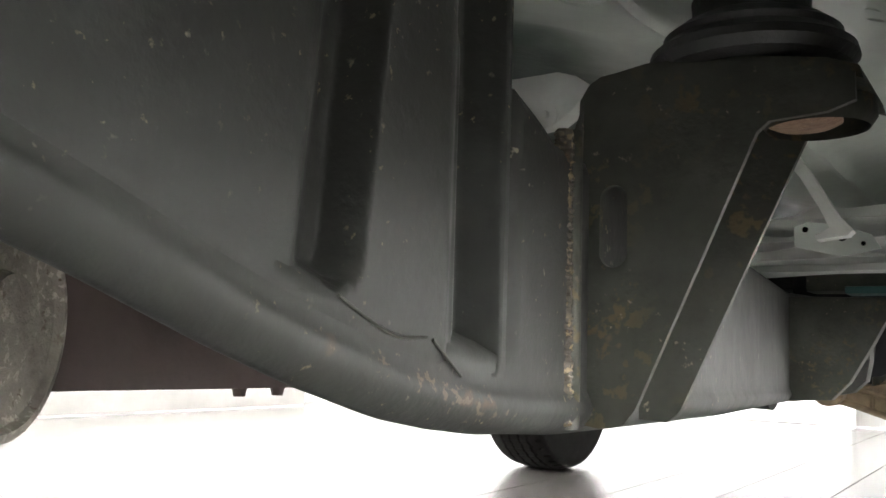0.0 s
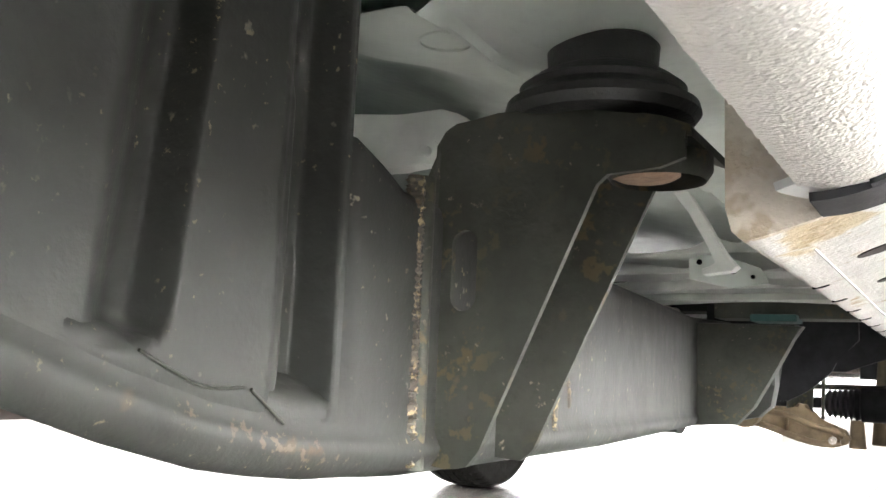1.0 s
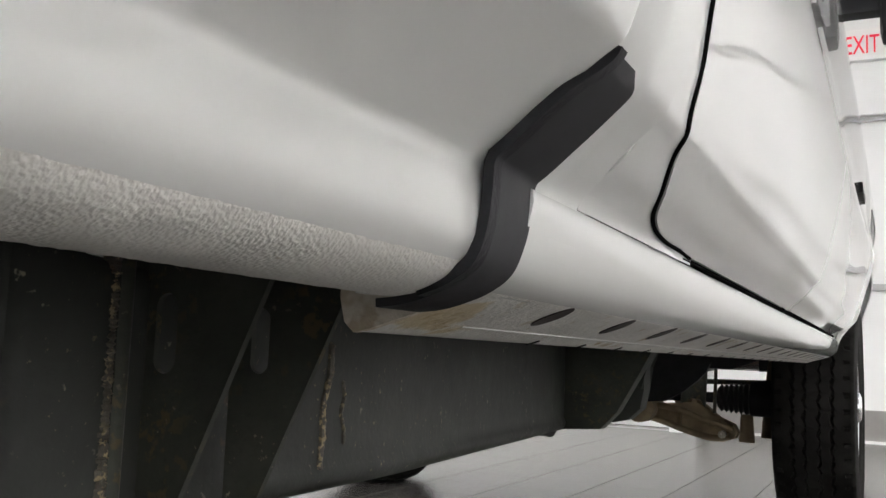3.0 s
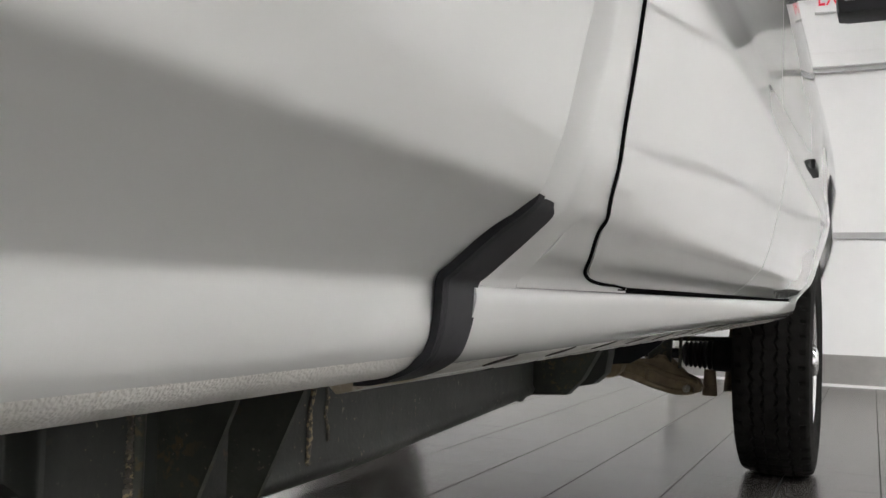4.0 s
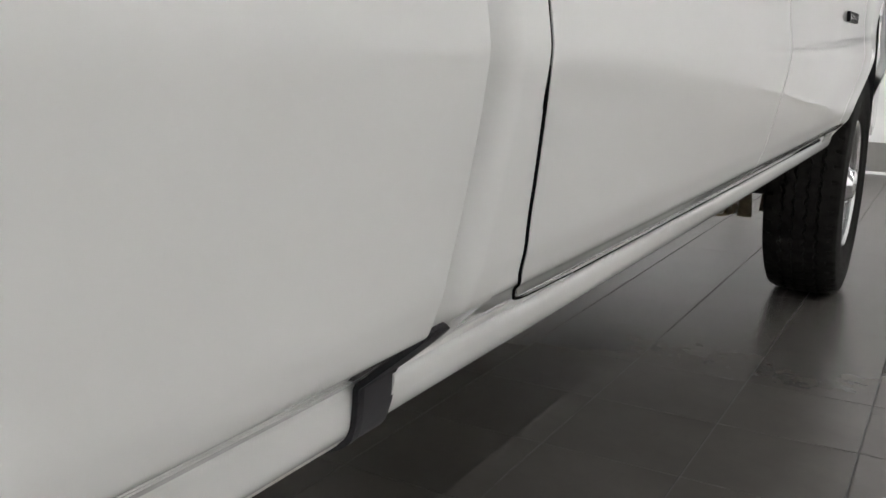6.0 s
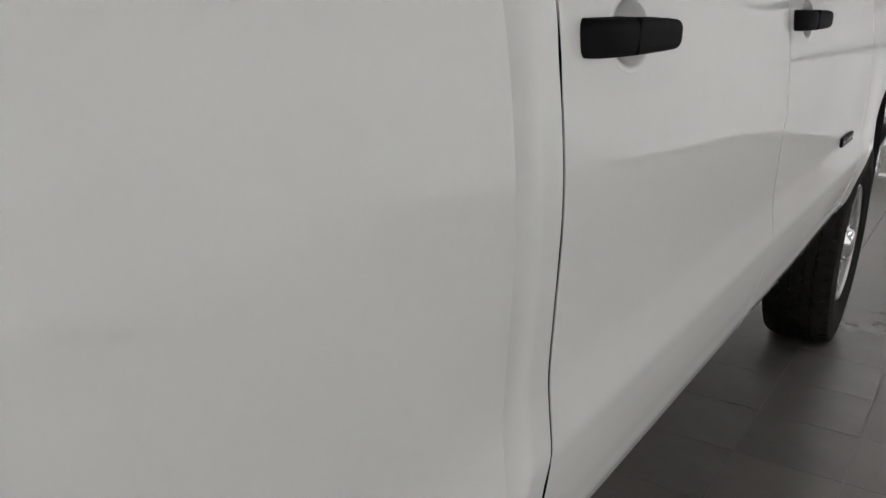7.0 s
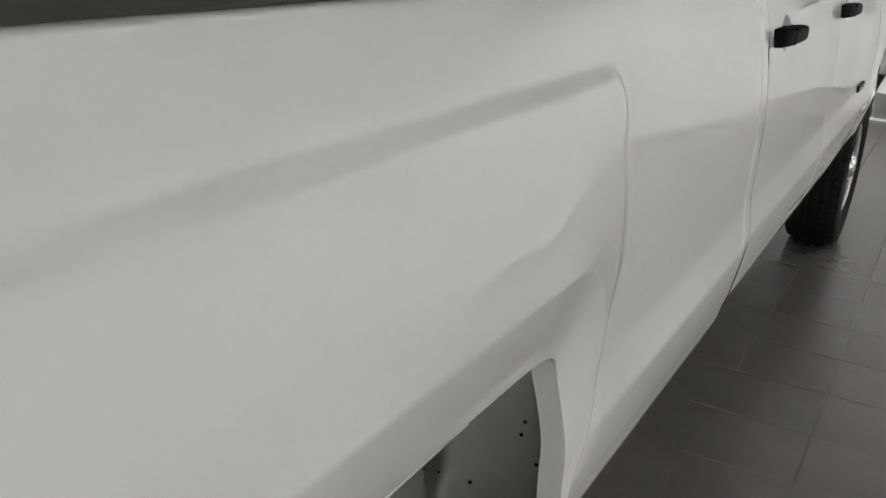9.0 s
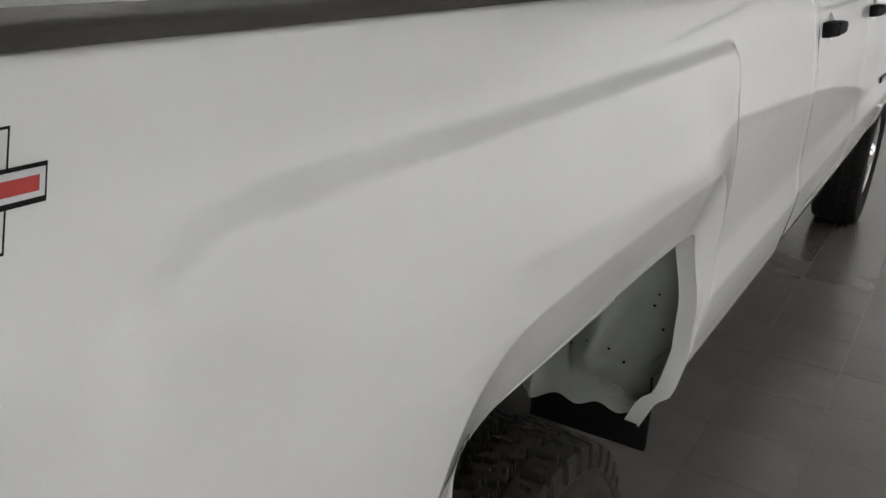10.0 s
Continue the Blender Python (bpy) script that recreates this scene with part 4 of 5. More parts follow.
for mirrored in (False, True):
    def mx(x):
        return 2 * MID - x if mirrored else x
    # pressed front face of the wheelhouse, bowed, with small holes
    bm = bmesh.new()
    grid = []
    for i in range(45):
        u = i / 44
        row = []
        for j in range(26):
            v = j / 25
            x, y, z = house_point(u, v)
            row.append(bm.verts.new((mx(x), y, z)))
        grid.append(row)
    for i in range(44):
        for j in range(25):
            bm.faces.new((grid[i][j], grid[i + 1][j], grid[i + 1][j + 1], grid[i][j + 1]))
    house = part("wheelhouse", bm, LINER, truck, "grey primed wheelhouse panel with small holes", True)
    bm = bmesh.new()
    pl = curve_through([(-1.23, 1.02), (-1.40, 1.06), (-1.63, 1.075), (-1.86, 1.06), (-2.08, 0.98), (-2.20, 0.80), (-2.24, 0.55)], 24)
    for a, b in zip(pl, pl[1:]):
        bm.faces.new([bm.verts.new((mx(x), y, z)) for x, (y, z) in ((0.03, a), (0.03, b), (-0.34, b), (-0.34, a))])
    bm.faces.new([bm.verts.new((mx(-0.34), y, z)) for y, z in ((-1.0, 0.55), (-1.0, 1.05), (-2.26, 1.05), (-2.26, 0.55))])
    # the black colour stands in for deep shade inside the wheelhouse
    part("wheelhouse_top", bm, HANDLE, house, "wheelhouse top and inner wall, coloured black for the unlit space")
    rr = random.Random(3)
    for u, v in ((0.12, 0.62), (0.15, 0.56), (0.10, 0.45), (0.35, 0.60), (0.38, 0.66), (0.44, 0.50), (0.50, 0.34), (0.52, 0.44), (0.60, 0.55), (0.62, 0.28),
                 (0.70, 0.5), (0.34, 0.30), (0.48, 0.72), (0.2, 0.25)):
        x, y, z = house_point(u, v)
        r = 0.0020 + 0.0014 * rr.random()
        bm = rod(bmesh.new(), (mx(x), y - 0.0025, z), (mx(x), y + 0.003, z), r, seg=10)
        part("panel_hole", bm, GAP, house)
    bm = lathe(bmesh.new(), [(0.018, 0.0), (0.016, 0.004), (0.009, 0.005), (0.007, 0.002), (0.001, 0.002)], 20, (0, 0, 0), "z")
    bmesh.ops.transform(bm, matrix=pose(mx(house_point(0.25, 0.085)[0]), house_point(0.25, 0.085)[1] - 0.001, house_point(0.25, 0.085)[2], 90), verts=bm.verts)
    part("washer", bm, LINER, house, "", True)
    # inward lip of the arch
    lip = [ARCH[0]] + [q for q in curve_through(ARCH, 90) if q[1] > 0.560] + [ARCH[-1]]
    lip = [(y, max(z, 0.5572)) for y, z in lip]
    bm = bmesh.new()
    rows = []
    pz, px = [p[1] for p in LOWER[2:] + UPPER], [p[0] for p in LOWER[2:] + UPPER]
    for y, z in lip:
        x = bed_section(y, z, [(float(np.interp(z, pz, px)), z)])[0][0] - 0.0012
        inn = 0.032 * (1 - 0.88 * smooth_step(-1.27, -1.36, y))
        rows.append([bm.verts.new((mx(x), y, z)), bm.verts.new((mx(x - inn), y + (0.003 if y > HUB_R else -0.003) * smooth_step(1.0, 0.9, z), z))])
    for p, q in zip(rows, rows[1:]):
        bm.faces.new((p[0], q[0], q[1], p[1]))
    part("arch_lip", bm, PAINT, truck, "", True)
    # black sheet added to fill the shaded gap below the wheelhouse panel
    part("splash_shield", boxed((min(mx(-0.30), mx(-0.03)), -1.005, 0.43), (max(mx(-0.30), mx(-0.03)), -0.990, 0.60), 0.004), GAP, truck, "added black sheet for the dark gap under the wheelhouse")

# cross-shaped emblem on the bed side
def plate(lo_y, lo_z, hi_y, hi_z, out, thick=0.003):
    bm = bmesh.new()
    lean = 0.45
    q = []
    for y, z in ((lo_y, lo_z), (hi_y, lo_z), (hi_y, hi_z), (lo_y, hi_z)):
        x = 0.0270 - lean * (z - 1.325) + out
        q.append((x, y + 0.5 * (z - 1.325), z))
    a = [bm.verts.new(v) for v in q]
    b = [bm.verts.new((v[0] - thick, v[1], v[2] - thick * 0.4)) for v in q]
    bm.faces.new(a)
    bm.faces.new(b[::-1])
    for k in range(4):
        bm.faces.new((a[k], b[k], b[(k + 1) % 4], a[(k + 1) % 4]))
    return bm


emblem = part("emblem", plate(-2.5030, 1.3145, -2.4545, 1.3685, 0.0008), BADGE_BLACK, truck, "black, silver and red emblem bars")
part("emblem_edge", plate(-2.5000, 1.3160, -2.4560, 1.3672, 0.0012), SILVER, emblem, "silver bar")
part("emblem_bar", plate(-2.5330, 1.3330, -2.4330, 1.3505, 0.0016), BADGE_BLACK, emblem)
part("emblem_edge", plate(-2.5310, 1.3357, -2.4344, 1.3485, 0.0020), SILVER, emblem, "silver bar")
part("emblem_core", plate(-2.5280, 1.3385, -2.4380, 1.3455, 0.0026), RED, emblem, "red enamel bar")

# ---------------------------------------------------------------- frame and underbody
RAIL_Y = [(-0.70, -0.3205), (-0.15, -0.3205), (0.25, -0.352), (1.30, -0.515), (2.2, -0.55), (3.4, -0.55)]
RAIL_BOT = [(-2.7, 0.60), (-1.9, 0.62), (-1.1, 0.60), (-0.70, 0.53), (-0.546, 0.483), (-0.508, 0.470), (-0.459, 0.452), (-0.41, 0.436), (-0.356, 0.4215), (-0.32, 0.4155),
            (-0.274, 0.410), (-0.191, 0.4045), (0.17, 0.398), (1.3, 0.374), (1.8, 0.372), (2.2, 0.46), (3.4, 0.50)]
RAIL_TOP = [(-2.7, 0.78), (-1.1, 0.76), (-0.75, 0.70), (-0.6, 0.64), (-0.265, 0.610), (-0.22, 0.594), (-0.197, 0.583), (-0.1, 0.579), (0.3, 0.578), (1.3, 0.602), (2.2, 0.64), (3.4, 0.66)]


def at(table, y):
    return float(np.interp(y, [p[0] for p in table], [p[1] for p in table]))


def groove(y, z):
    """Two pressed channels in the bracing plate: each sinks slowly and ends at a sharp step."""
    d = 0.0
    for edge, lean, soft, deep, zb in ((-0.384, 0.10, 0.050, 0.026, 0.479), (-0.267, 0.006, 0.056, 0.028, 0.441)):
        r = 0.012
        dip = max(0.0, min(r, r - (z - zb)))
        e = edge + lean * (z - 0.5) - (r - math.sqrt(r * r - dip * dip))
        d += deep * smooth_step(e - soft, e - 0.010, y) * smooth_step(e + 0.0016, e - 0.0042, y) * smooth_step(zb - 0.006, zb + 0.012, z)
    d -= 0.0030 * math.exp(-((y + 0.3075 - 0.03 * (z - 0.5)) / 0.0042) ** 2) * smooth_step(0.445, 0.465, z) * smooth_step(0.625, 0.605, z)
    return d


for mirrored in (False, True):
    def mx(x):
        return 2 * MID - x if mirrored else x
    ys = list(np.linspace(-2.7, -0.72, 14)) + list(np.linspace(-0.70, -0.19, 60)) + list(np.linspace(-0.18, 3.4, 40))
    rows = []
    for y in ys:
        xb, zb, zt = at(RAIL_Y, y), at(RAIL_BOT, y), at(RAIL_TOP, y)
        back = 0.0315 * smooth_step(-0.255, -0.262, y)
        row = [(xb - 0.07, y, zt), (xb - 0.012 - back, y, zt), (xb - 0.003 - back, y, zt - 0.004)]
        for k in range(24):
            z = zt - 0.012 - (zt - zb - 0.040) * k / 23
            row.append((xb - back * smooth_step(zb + 0.04, zb + 0.06, z), y, z))
        # rolled lower edge with a raised bead
        row += [(xb + 0.0025, y, zb + 0.022), (xb + 0.005, y, zb + 0.017), (xb + 0.0025, y, zb + 0.011), (xb - 0.001, y, zb + 0.006), (xb - 0.008, y, zb + 0.001), (xb - 0.010 - 0.02 * smooth_step(-0.28, -0.2, y), y, zb), (xb - 0.016 - 0.054 * smooth_step(-0.28, -0.2, y), y, zb + 0.001)]
        rows.append(row[::-1])
    rail = sheet("frame_rail", rows, 0.004, [RAIL_STEEL], truck, "grey wax coated steel frame rail with rust specks", mirrored)
    # bracing plate with two pressed channels, lapped over the rail
    rows = []
    for y in list(np.linspace(-0.74, -0.43, 20)) + list(np.linspace(-0.428, -0.2605, 170)):
        zb, zt = at(RAIL_BOT, y) + 0.024, 0.80
        row = []
        for k in range(90):
            z = zb + (zt - zb) * k / 89
            lip = 0.0025 * smooth_step(zb + 0.010, zb + 0.002, z)
            row.append((-0.3195 - groove(y, z) - lip, y, z))
        rows.append(row)
    sheet("bracing_plate", rows, 0.004, [RAIL_STEEL], rail, "pressed steel bracing plate with two channels", mirrored)
    rr = random.Random(8)
    # cab mount: two gusset plates, cap plate, cushion
    bm = bmesh.new()
    # rear gusset built round its slot in two halves
    sl, sr, s0, s1 = -0.3145, -0.2960, 0.509, 0.562
    def arc(cx, cz, r, a0, a1):
        return [(cx + r * math.cos(radians(a)), cz + r * math.sin(radians(a))) for a in np.linspace(a0, a1, 7)]
    rsl = (sr - sl) / 2
    xc = (sl + sr) / 2
    left = [(-0.328, 0.41), (-0.314, 0.408), (xc, 0.409)] + arc(xc, s0 + rsl, rsl, 270, 180) + arc(xc, s1 - rsl, rsl, 180, 90) + \
        [(xc, 0.6355), (-0.315, 0.6345), (-0.323, 0.630), (-0.3295, 0.620), (-0.330, 0.60)]
    right = [(xc, 0.409), (-0.298, 0.411), (-0.290, 0.421), (-0.216, 0.587), (-0.209, 0.593), (-0.177, 0.595), (-0.162, 0.600), (-0.162, 0.616),
             (-0.175, 0.6215), (-0.239, 0.634), (-0.290, 0.636), (xc, 0.6355)] + arc(xc, s1 - rsl, rsl, 90, 0) + arc(xc, s0 + rsl, rsl, 0, -90)
    for o in (left, right):
        prism(bm, [(mx(x), z) for x, z in o], 1, -0.150, -0.145)
    mount = part("cab_mount", bm, BRACKET, truck, "black steel cab mount bracket with dust and rust spots")
    bm = bmesh.new()
    fl0 = [(-0.32, 0.41), (-0.300, 0.409), (-0.2935, 0.414)] + arc(-0.2935, 0.517, 0.008, 270, 180) + arc(-0.2935, 0.549, 0.008, 180, 90) + [(-0.2935, 0.63), (-0.32, 0.63)]
    fl1 = [(-0.2935, 0.414), (-0.290, 0.418), (-0.203, 0.605), (-0.17, 0.61), (-0.17, 0.625), (-0.2935, 0.63)] + arc(-0.2935, 0.549, 0.008, 90, 0) + arc(-0.2935, 0.517, 0.008, 0, -90)
    for o in (fl0, fl1):
        prism(bm, [(mx(x), z) for x, z in o], 1, -0.065, -0.060)
    part("front_gusset", bm, BRACKET, mount)
    bm = bmesh.new()
    prism(bm, [(mx(x), z) for x, z in ((-0.310, 0.6355), (-0.285, 0.6395), (-0.239, 0.638), (-0.177, 0.627), (-0.160, 0.620), (-0.158, 0.612), (-0.177, 0.620), (-0.239, 0.632), (-0.310, 0.632))], 1, -0.148, -0.056)
    part("cap_plate", bm, BRACKET, mount)
    bm = lathe(bmesh.new(), [(0.030, -0.012), (0.034, -0.006), (0.034, 0.004), (0.02, 0.006)], 28, (mx(-0.190), -0.108, 0.607))
    part("lower_cup", bm, BRACKET, mount, "", True)
    bm = lathe(bmesh.new(), [(0.001, -0.0125), (0.017, -0.0125), (0.022, -0.010), (0.022, 0.0)], 24, (mx(-0.196), -0.116, 0.6075))
    part("rust_cup", bm, RUST, mount, "orange rusty patch under the bolt", True)
    bead("bracket_weld", [(mx(-0.3255), -0.1810, 0.594), (mx(-0.3245), -0.1815, 0.50), (mx(-0.3235), -0.1815, 0.410)], 0.0058, WELD, mount, "rust stained weld bead", seed=5, n=150)
    bm = rod(bmesh.new(), (mx(-0.3265), -0.171, 0.594), (mx(-0.3255), -0.171, 0.408), 0.0085, 0.0078, seg=18)
    bw = bmesh.new()
    for (xa, ya), (xb_, yb_) in (((-0.325, -0.170), (-0.327, -0.148)),):
        q = [(mx(xa), ya, 0.411), (mx(xb_), yb_, 0.410), (mx(xb_), yb_, 0.622), (mx(xa), ya, 0.592)]
        a = [bw.verts.new(v) for v in q]
        b = [bw.verts.new((v[0], v[1] + 0.004, v[2])) for v in q]
        bw.faces.new(a)
        bw.faces.new(b[::-1])
        for k in range(4):
            bw.faces.new((a[k], b[k], b[(k + 1) % 4], a[(k + 1) % 4]))
    part("bracket_web", bw, BRACKET, mount)
    part("bracket_fold", bm, BRACKET, mount, "", True)
    cush = [(0.050, 0.634), (0.061, 0.637), (0.0655, 0.643), (0.064, 0.649), (0.058, 0.653), (0.055, 0.656), (0.056, 0.660), (0.047, 0.667), (0.039, 0.671), (0.037, 0.676), (0.038, 0.69), (0.034, 0.694), (0.001, 0.696)]
    bm = lathe(bmesh.new(), [(r, h) for r, h in cush], 44, (mx(-0.2315), -0.100, 0.001))
    part("rubber_cushion", bm, CUSHION, mount, "black rubber body mount cushion", True)

    for k, (y0, z0, y1, z1, r) in enumerate(((0.10, 0.535, 0.085, 0.42, 0.004), (0.125, 0.50, 0.13, 0.44, 0.0025))):
        bead("rail_weld", [(mx(at(RAIL_Y, y0 + (y1 - y0) * f) + 0.0005), y0 + (y1 - y0) * f + 0.004 * math.sin(9 * f), z0 + (z1 - z0) * f) for f in (0, 0.25, 0.5, 0.75, 1)], r * 0.9, WELD, rail, "rusty weld streak", seed=k, n=40)
    for pts in (((-0.402, 0.474), (-0.383, 0.466), (-0.362, 0.459), (-0.337, 0.4588)), ((-0.332, 0.458), (-0.318, 0.449), (-0.306, 0.441))):
        pipe("pressed_crease", [(mx(-0.3188), y, z) for y, z in pts], 0.0009, BRACKET, rail)
    # crossmember plate at the gearbox
    bm = bmesh.new()
    prism(bm, [(mx(x), z) for x, z in ((-0.53, 0.377), (-0.43, 0.383), (-0.395, 0.42), (-0.350, 0.50), (-0.318, 0.56), (-0.300, 0.585), (-0.53, 0.590))], 1, 1.26, 1.30, 0.004)
    part("crossmember_plate", bm, BRACKET, truck, "dark steel crossmember plate", True)
    bm = bmesh.new()
    prism(bm, [(mx(x), z) for x, z in ((-0.60, 0.386), (-0.455, 0.386), (-0.42, 0.394), (-0.392, 0.420), (-0.383, 0.465), (-0.386, 0.515), (-0.36, 0.56), (-0.34, 0.60), (-0.60, 0.60))], 1, 1.44, 1.50, 0.008)
    part("crossmember_plate", bm, FRAME, truck, "dusty grey crossmember plate", True)
    bm = bmesh.new()
    prism(bm, [(mx(x), z) for x, z in ((-0.60, 0.42), (-0.445, 0.425), (-0.40, 0.429), (-0.355, 0.455), (-0.32, 0.484), (-0.300, 0.505), (-0.287, 0.535), (-0.24, 0.58), (-0.24, 0.70), (-0.60, 0.70))], 1, 1.72, 1.735, 0.003)
    part("heat_shield", bm, RUBBER, truck, "dark shield behind the front wheel")
    # lower control arm: curved casting with a raised rim round a hollow
    low = [(-0.74, 0.345), (-0.66, 0.332), (-0.576, 0.310), (-0.50, 0.284), (-0.44, 0.271), (-0.395, 0.270), (-0.355, 0.285), (-0.345, 0.303)]
    top = [(-0.360, 0.330), (-0.400, 0.334), (-0.440, 0.348), (-0.462, 0.375), (-0.475, 0.405), (-0.500, 0.408), (-0.530, 0.380), (-0.60, 0.385), (-0.66, 0.395), (-0.74, 0.405)]
    bm = bmesh.new()
    prism(bm, [(mx(x), z) for x, z in low + top], 1, 2.545, 2.60, 0.010)
    arm = part("lower_control_arm", bm, TAN, truck, "tan rusted cast control arm", True)
    rim_pts = [(mx(x), 2.540, z) for x, z in ((-0.72, 0.355), (-0.60, 0.328), (-0.50, 0.297), (-0.42, 0.282), (-0.372, 0.290))]
    pipe("arm_rib", rim_pts, 0.011, TAN, arm)
    rim_pts = [(mx(x), 2.540, z) for x, z in ((-0.72, 0.393), (-0.62, 0.380), (-0.53, 0.366), (-0.46, 0.340), (-0.39, 0.322), (-0.362, 0.310))]
    pipe("arm_rib", rim_pts, 0.010, TAN, arm)
    pipe("arm_rib", [(mx(-0.535), 2.541, 0.365), (mx(-0.537), 2.541, 0.318)], 0.007, TAN, arm)
    part("arm_leg", rod(bmesh.new(), (mx(-0.62), 3.02, 0.390), (mx(-0.40), 2.62, 0.300), 0.040, 0.030, seg=14), TAN, arm, "", True)
    part("arm_bush", rod(bmesh.new(), (mx(-0.66), 2.48, 0.37), (mx(-0.66), 2.64, 0.37), 0.05), TAN, arm, "", True)
    part("arm_bolt", rod(bmesh.new(), (mx(-0.395), 2.520, 0.296), (mx(-0.395), 2.55, 0.296), 0.013, seg=8), CAST, arm, "pale bolt head", True)
    part("knuckle", rod(bmesh.new(), (mx(-0.265), 2.70, 0.28), (mx(-0.25), 2.74, 0.60), 0.03, 0.022, seg=12), TAN, truck, "tan steering knuckle", True)
    part("ball_joint", rod(bmesh.new(), (mx(-0.33), 2.62, 0.27), (mx(-0.33), 2.62, 0.36), 0.026, 0.020), TAN, arm, "", True)
    prof = [(0.018, -0.70), (0.018, -0.428), (0.030, -0.424)]
    for k in range(1, 7):
        prof += [(0.034 + 0.0015 * k, -0.436 + 0.016 * k), (0.045 + 0.0015 * k, -0.428 + 0.016 * k)]
    prof += [(0.048, -0.320), (0.056, -0.315), (0.056, -0.22)]
    bm = lathe(bmesh.new(), prof, 28, (0, 2.62, 0.412), "x")
    if mirrored:
        bmesh.ops.transform(bm, matrix=Matrix.Translation((2 * MID, 0, 0)) @ Matrix.Diagonal((-1, 1, 1, 1)), verts=bm.verts)
    part("axle_boot", bm, RUBBER, truck, "black ribbed drive shaft boot", True)
    part("boot_clamp", rod(bmesh.new(), (mx(-0.432), 2.60, 0.36), (mx(-0.428), 2.60, 0.51), 0.006), BRACKET, truck, "", True)
    part("damper", rod(bmesh.new(), (mx(-0.505), 2.60, 0.36), (mx(-0.49), 2.64, 0.80), 0.042), BRACKET, truck, "", True)
    part("tie_rod", rod(bmesh.new(), (mx(-0.24), 2.66, 0.468), (mx(-0.66), 2.60, 0.462), 0.009), BRACKET, truck, "", True)
    bm = bmesh.new()
    prism(bm, [(mx(x), z) for x, z in ((-0.70, 0.50), (-0.50, 0.512), (-0.33, 0.512), (-0.20, 0.56), (-0.20, 0.72), (-0.70, 0.72))], 1, 2.30, 2.32, 0.003)
    part("splash_guard", bm, RUBBER, truck, "black plastic splash guard")

    # floor pan: outrigger flanges, pressed rails
    bm = bmesh.new()
    prism(bm, [(mx(x), z) for x, z in ((-0.56, 0.721), (-0.496, 0.713), (-0.445, 0.714), (-0.428, 0.708), (-0.410, 0.695), (-0.43, 0.675), (-0.446, 0.664), (-0.493, 0.66), (-0.56, 0.66))], 1, 0.05, 0.075, 0.004)
    fl = part("pan_flange", bm, PALE_PAN, cab, "pale painted pan flange", True)
    bm = lathe(bmesh.new(), [(0.012, 0.0), (0.012, 0.003), (0.005, 0.004), (0.004, 0.009), (0.001, 0.009)], 18, (0, 0, 0))
    bmesh.ops.transform(bm, matrix=pose(mx(-0.455), 0.049, 0.672, 90), verts=bm.verts)
    part("flange_plug", bm, PALE_PAN, fl, "", True)
    for k, (y0, zb, amp) in enumerate(((0.52, 0.650, 0.013), (0.66, 0.640, 0.018), (0.82, 0.634, 0.015), (0.99, 0.632, 0.012))):
        bm = bmesh.new()
        rows = []
        for i in range(25):
            v = i / 24
            yy = y0 + 0.20 * v
            lip = -0.010 * smooth_step(0.80, 1.0, v) - 0.016 * smooth_step(0.2, 0.0, v)
            rows.append([bm.verts.new((mx(-0.17 - 0.42 * u), yy + 0.02 * math.sin(5 * u + k), zb + lip + 0.7 * amp * math.sin(7 * u + 1.7 * k + 2.2 * v) * math.sin(math.pi * v) + 0.004 * math.sin(4 * u + 9 * v + k)
                                       + 0.022 * math.exp(-((u - 0.35 - 0.1 * k) / 0.05) ** 2) * math.sin(math.pi * v))) for u in [c / 48 for c in range(49)]])
        for p, q in zip(rows, rows[1:]):
            for c in range(48):
                bm.faces.new((p[c], p[c + 1], q[c + 1], q[c]))
        bmesh.ops.solidify(bm, geom=bm.faces[:], thickness=0.0025)
        part("pan_outrigger", bm, PALE_PAN, cab, "pale painted pressed floor outrigger", True)
    # round plugs of the pan
    for hx, hy, hr in ((-0.335, -0.135, 0.020), (-0.175, 0.03, 0.014)):
        bm = lathe(bmesh.new(), [(hr, 0.003), (hr, -0.0008), (hr * 0.93, -0.0016), (hr * 0.9, 0.0), (0.001, 0.0)], 28, (0, 0, 0))
        slope = (pan_z(hx + 0.01, hy) - pan_z(hx - 0.01, hy)) / 0.02
        bmesh.ops.transform(bm, matrix=pose(mx(hx), hy, pan_z(hx, hy), 0, (math.degrees(math.atan(slope)) if mirrored else -math.degrees(math.atan(slope))), 0), verts=bm.verts)
        part("floor_plug", bm, PAN, cab, "", True)
    bm = bmesh.new()
    prism(bm, [(mx(x), z) for x, z in ((-0.325, 0.716), (-0.300, 0.674), (-0.280, 0.638), (-0.274, 0.628), (-0.258, 0.609), (-0.264, 0.603), (-0.299, 0.599), (-0.301, 0.606), (-0.281, 0.612), (-0.293, 0.634), (-0.316, 0.676), (-0.340, 0.706))], 1, 0.45, 0.475, 0.002)
    brace = part("floor_brace", bm, PALE_PAN, cab, "pale pressed brace", True)
    bm = bmesh.new()
    prism(bm, [(mx(x), z) for x, z in ((-0.36, 0.650), (-0.30, 0.640), (-0.262, 0.626), (-0.25, 0.606), (-0.30, 0.598), (-0.36, 0.613))], 1, 0.62, 0.626, 0.002)
    tab = part("floor_tab", bm, PAN, cab, "pale tab with punched holes", True)
    for x, z, r in ((-0.298, 0.624, 0.006), (-0.345, 0.636, 0.004), (-0.272, 0.614, 0.003)):
        part("punched_hole", rod(bmesh.new(), (mx(x), 0.618, z), (mx(x), 0.622, z), r, seg=12), GAP, tab)
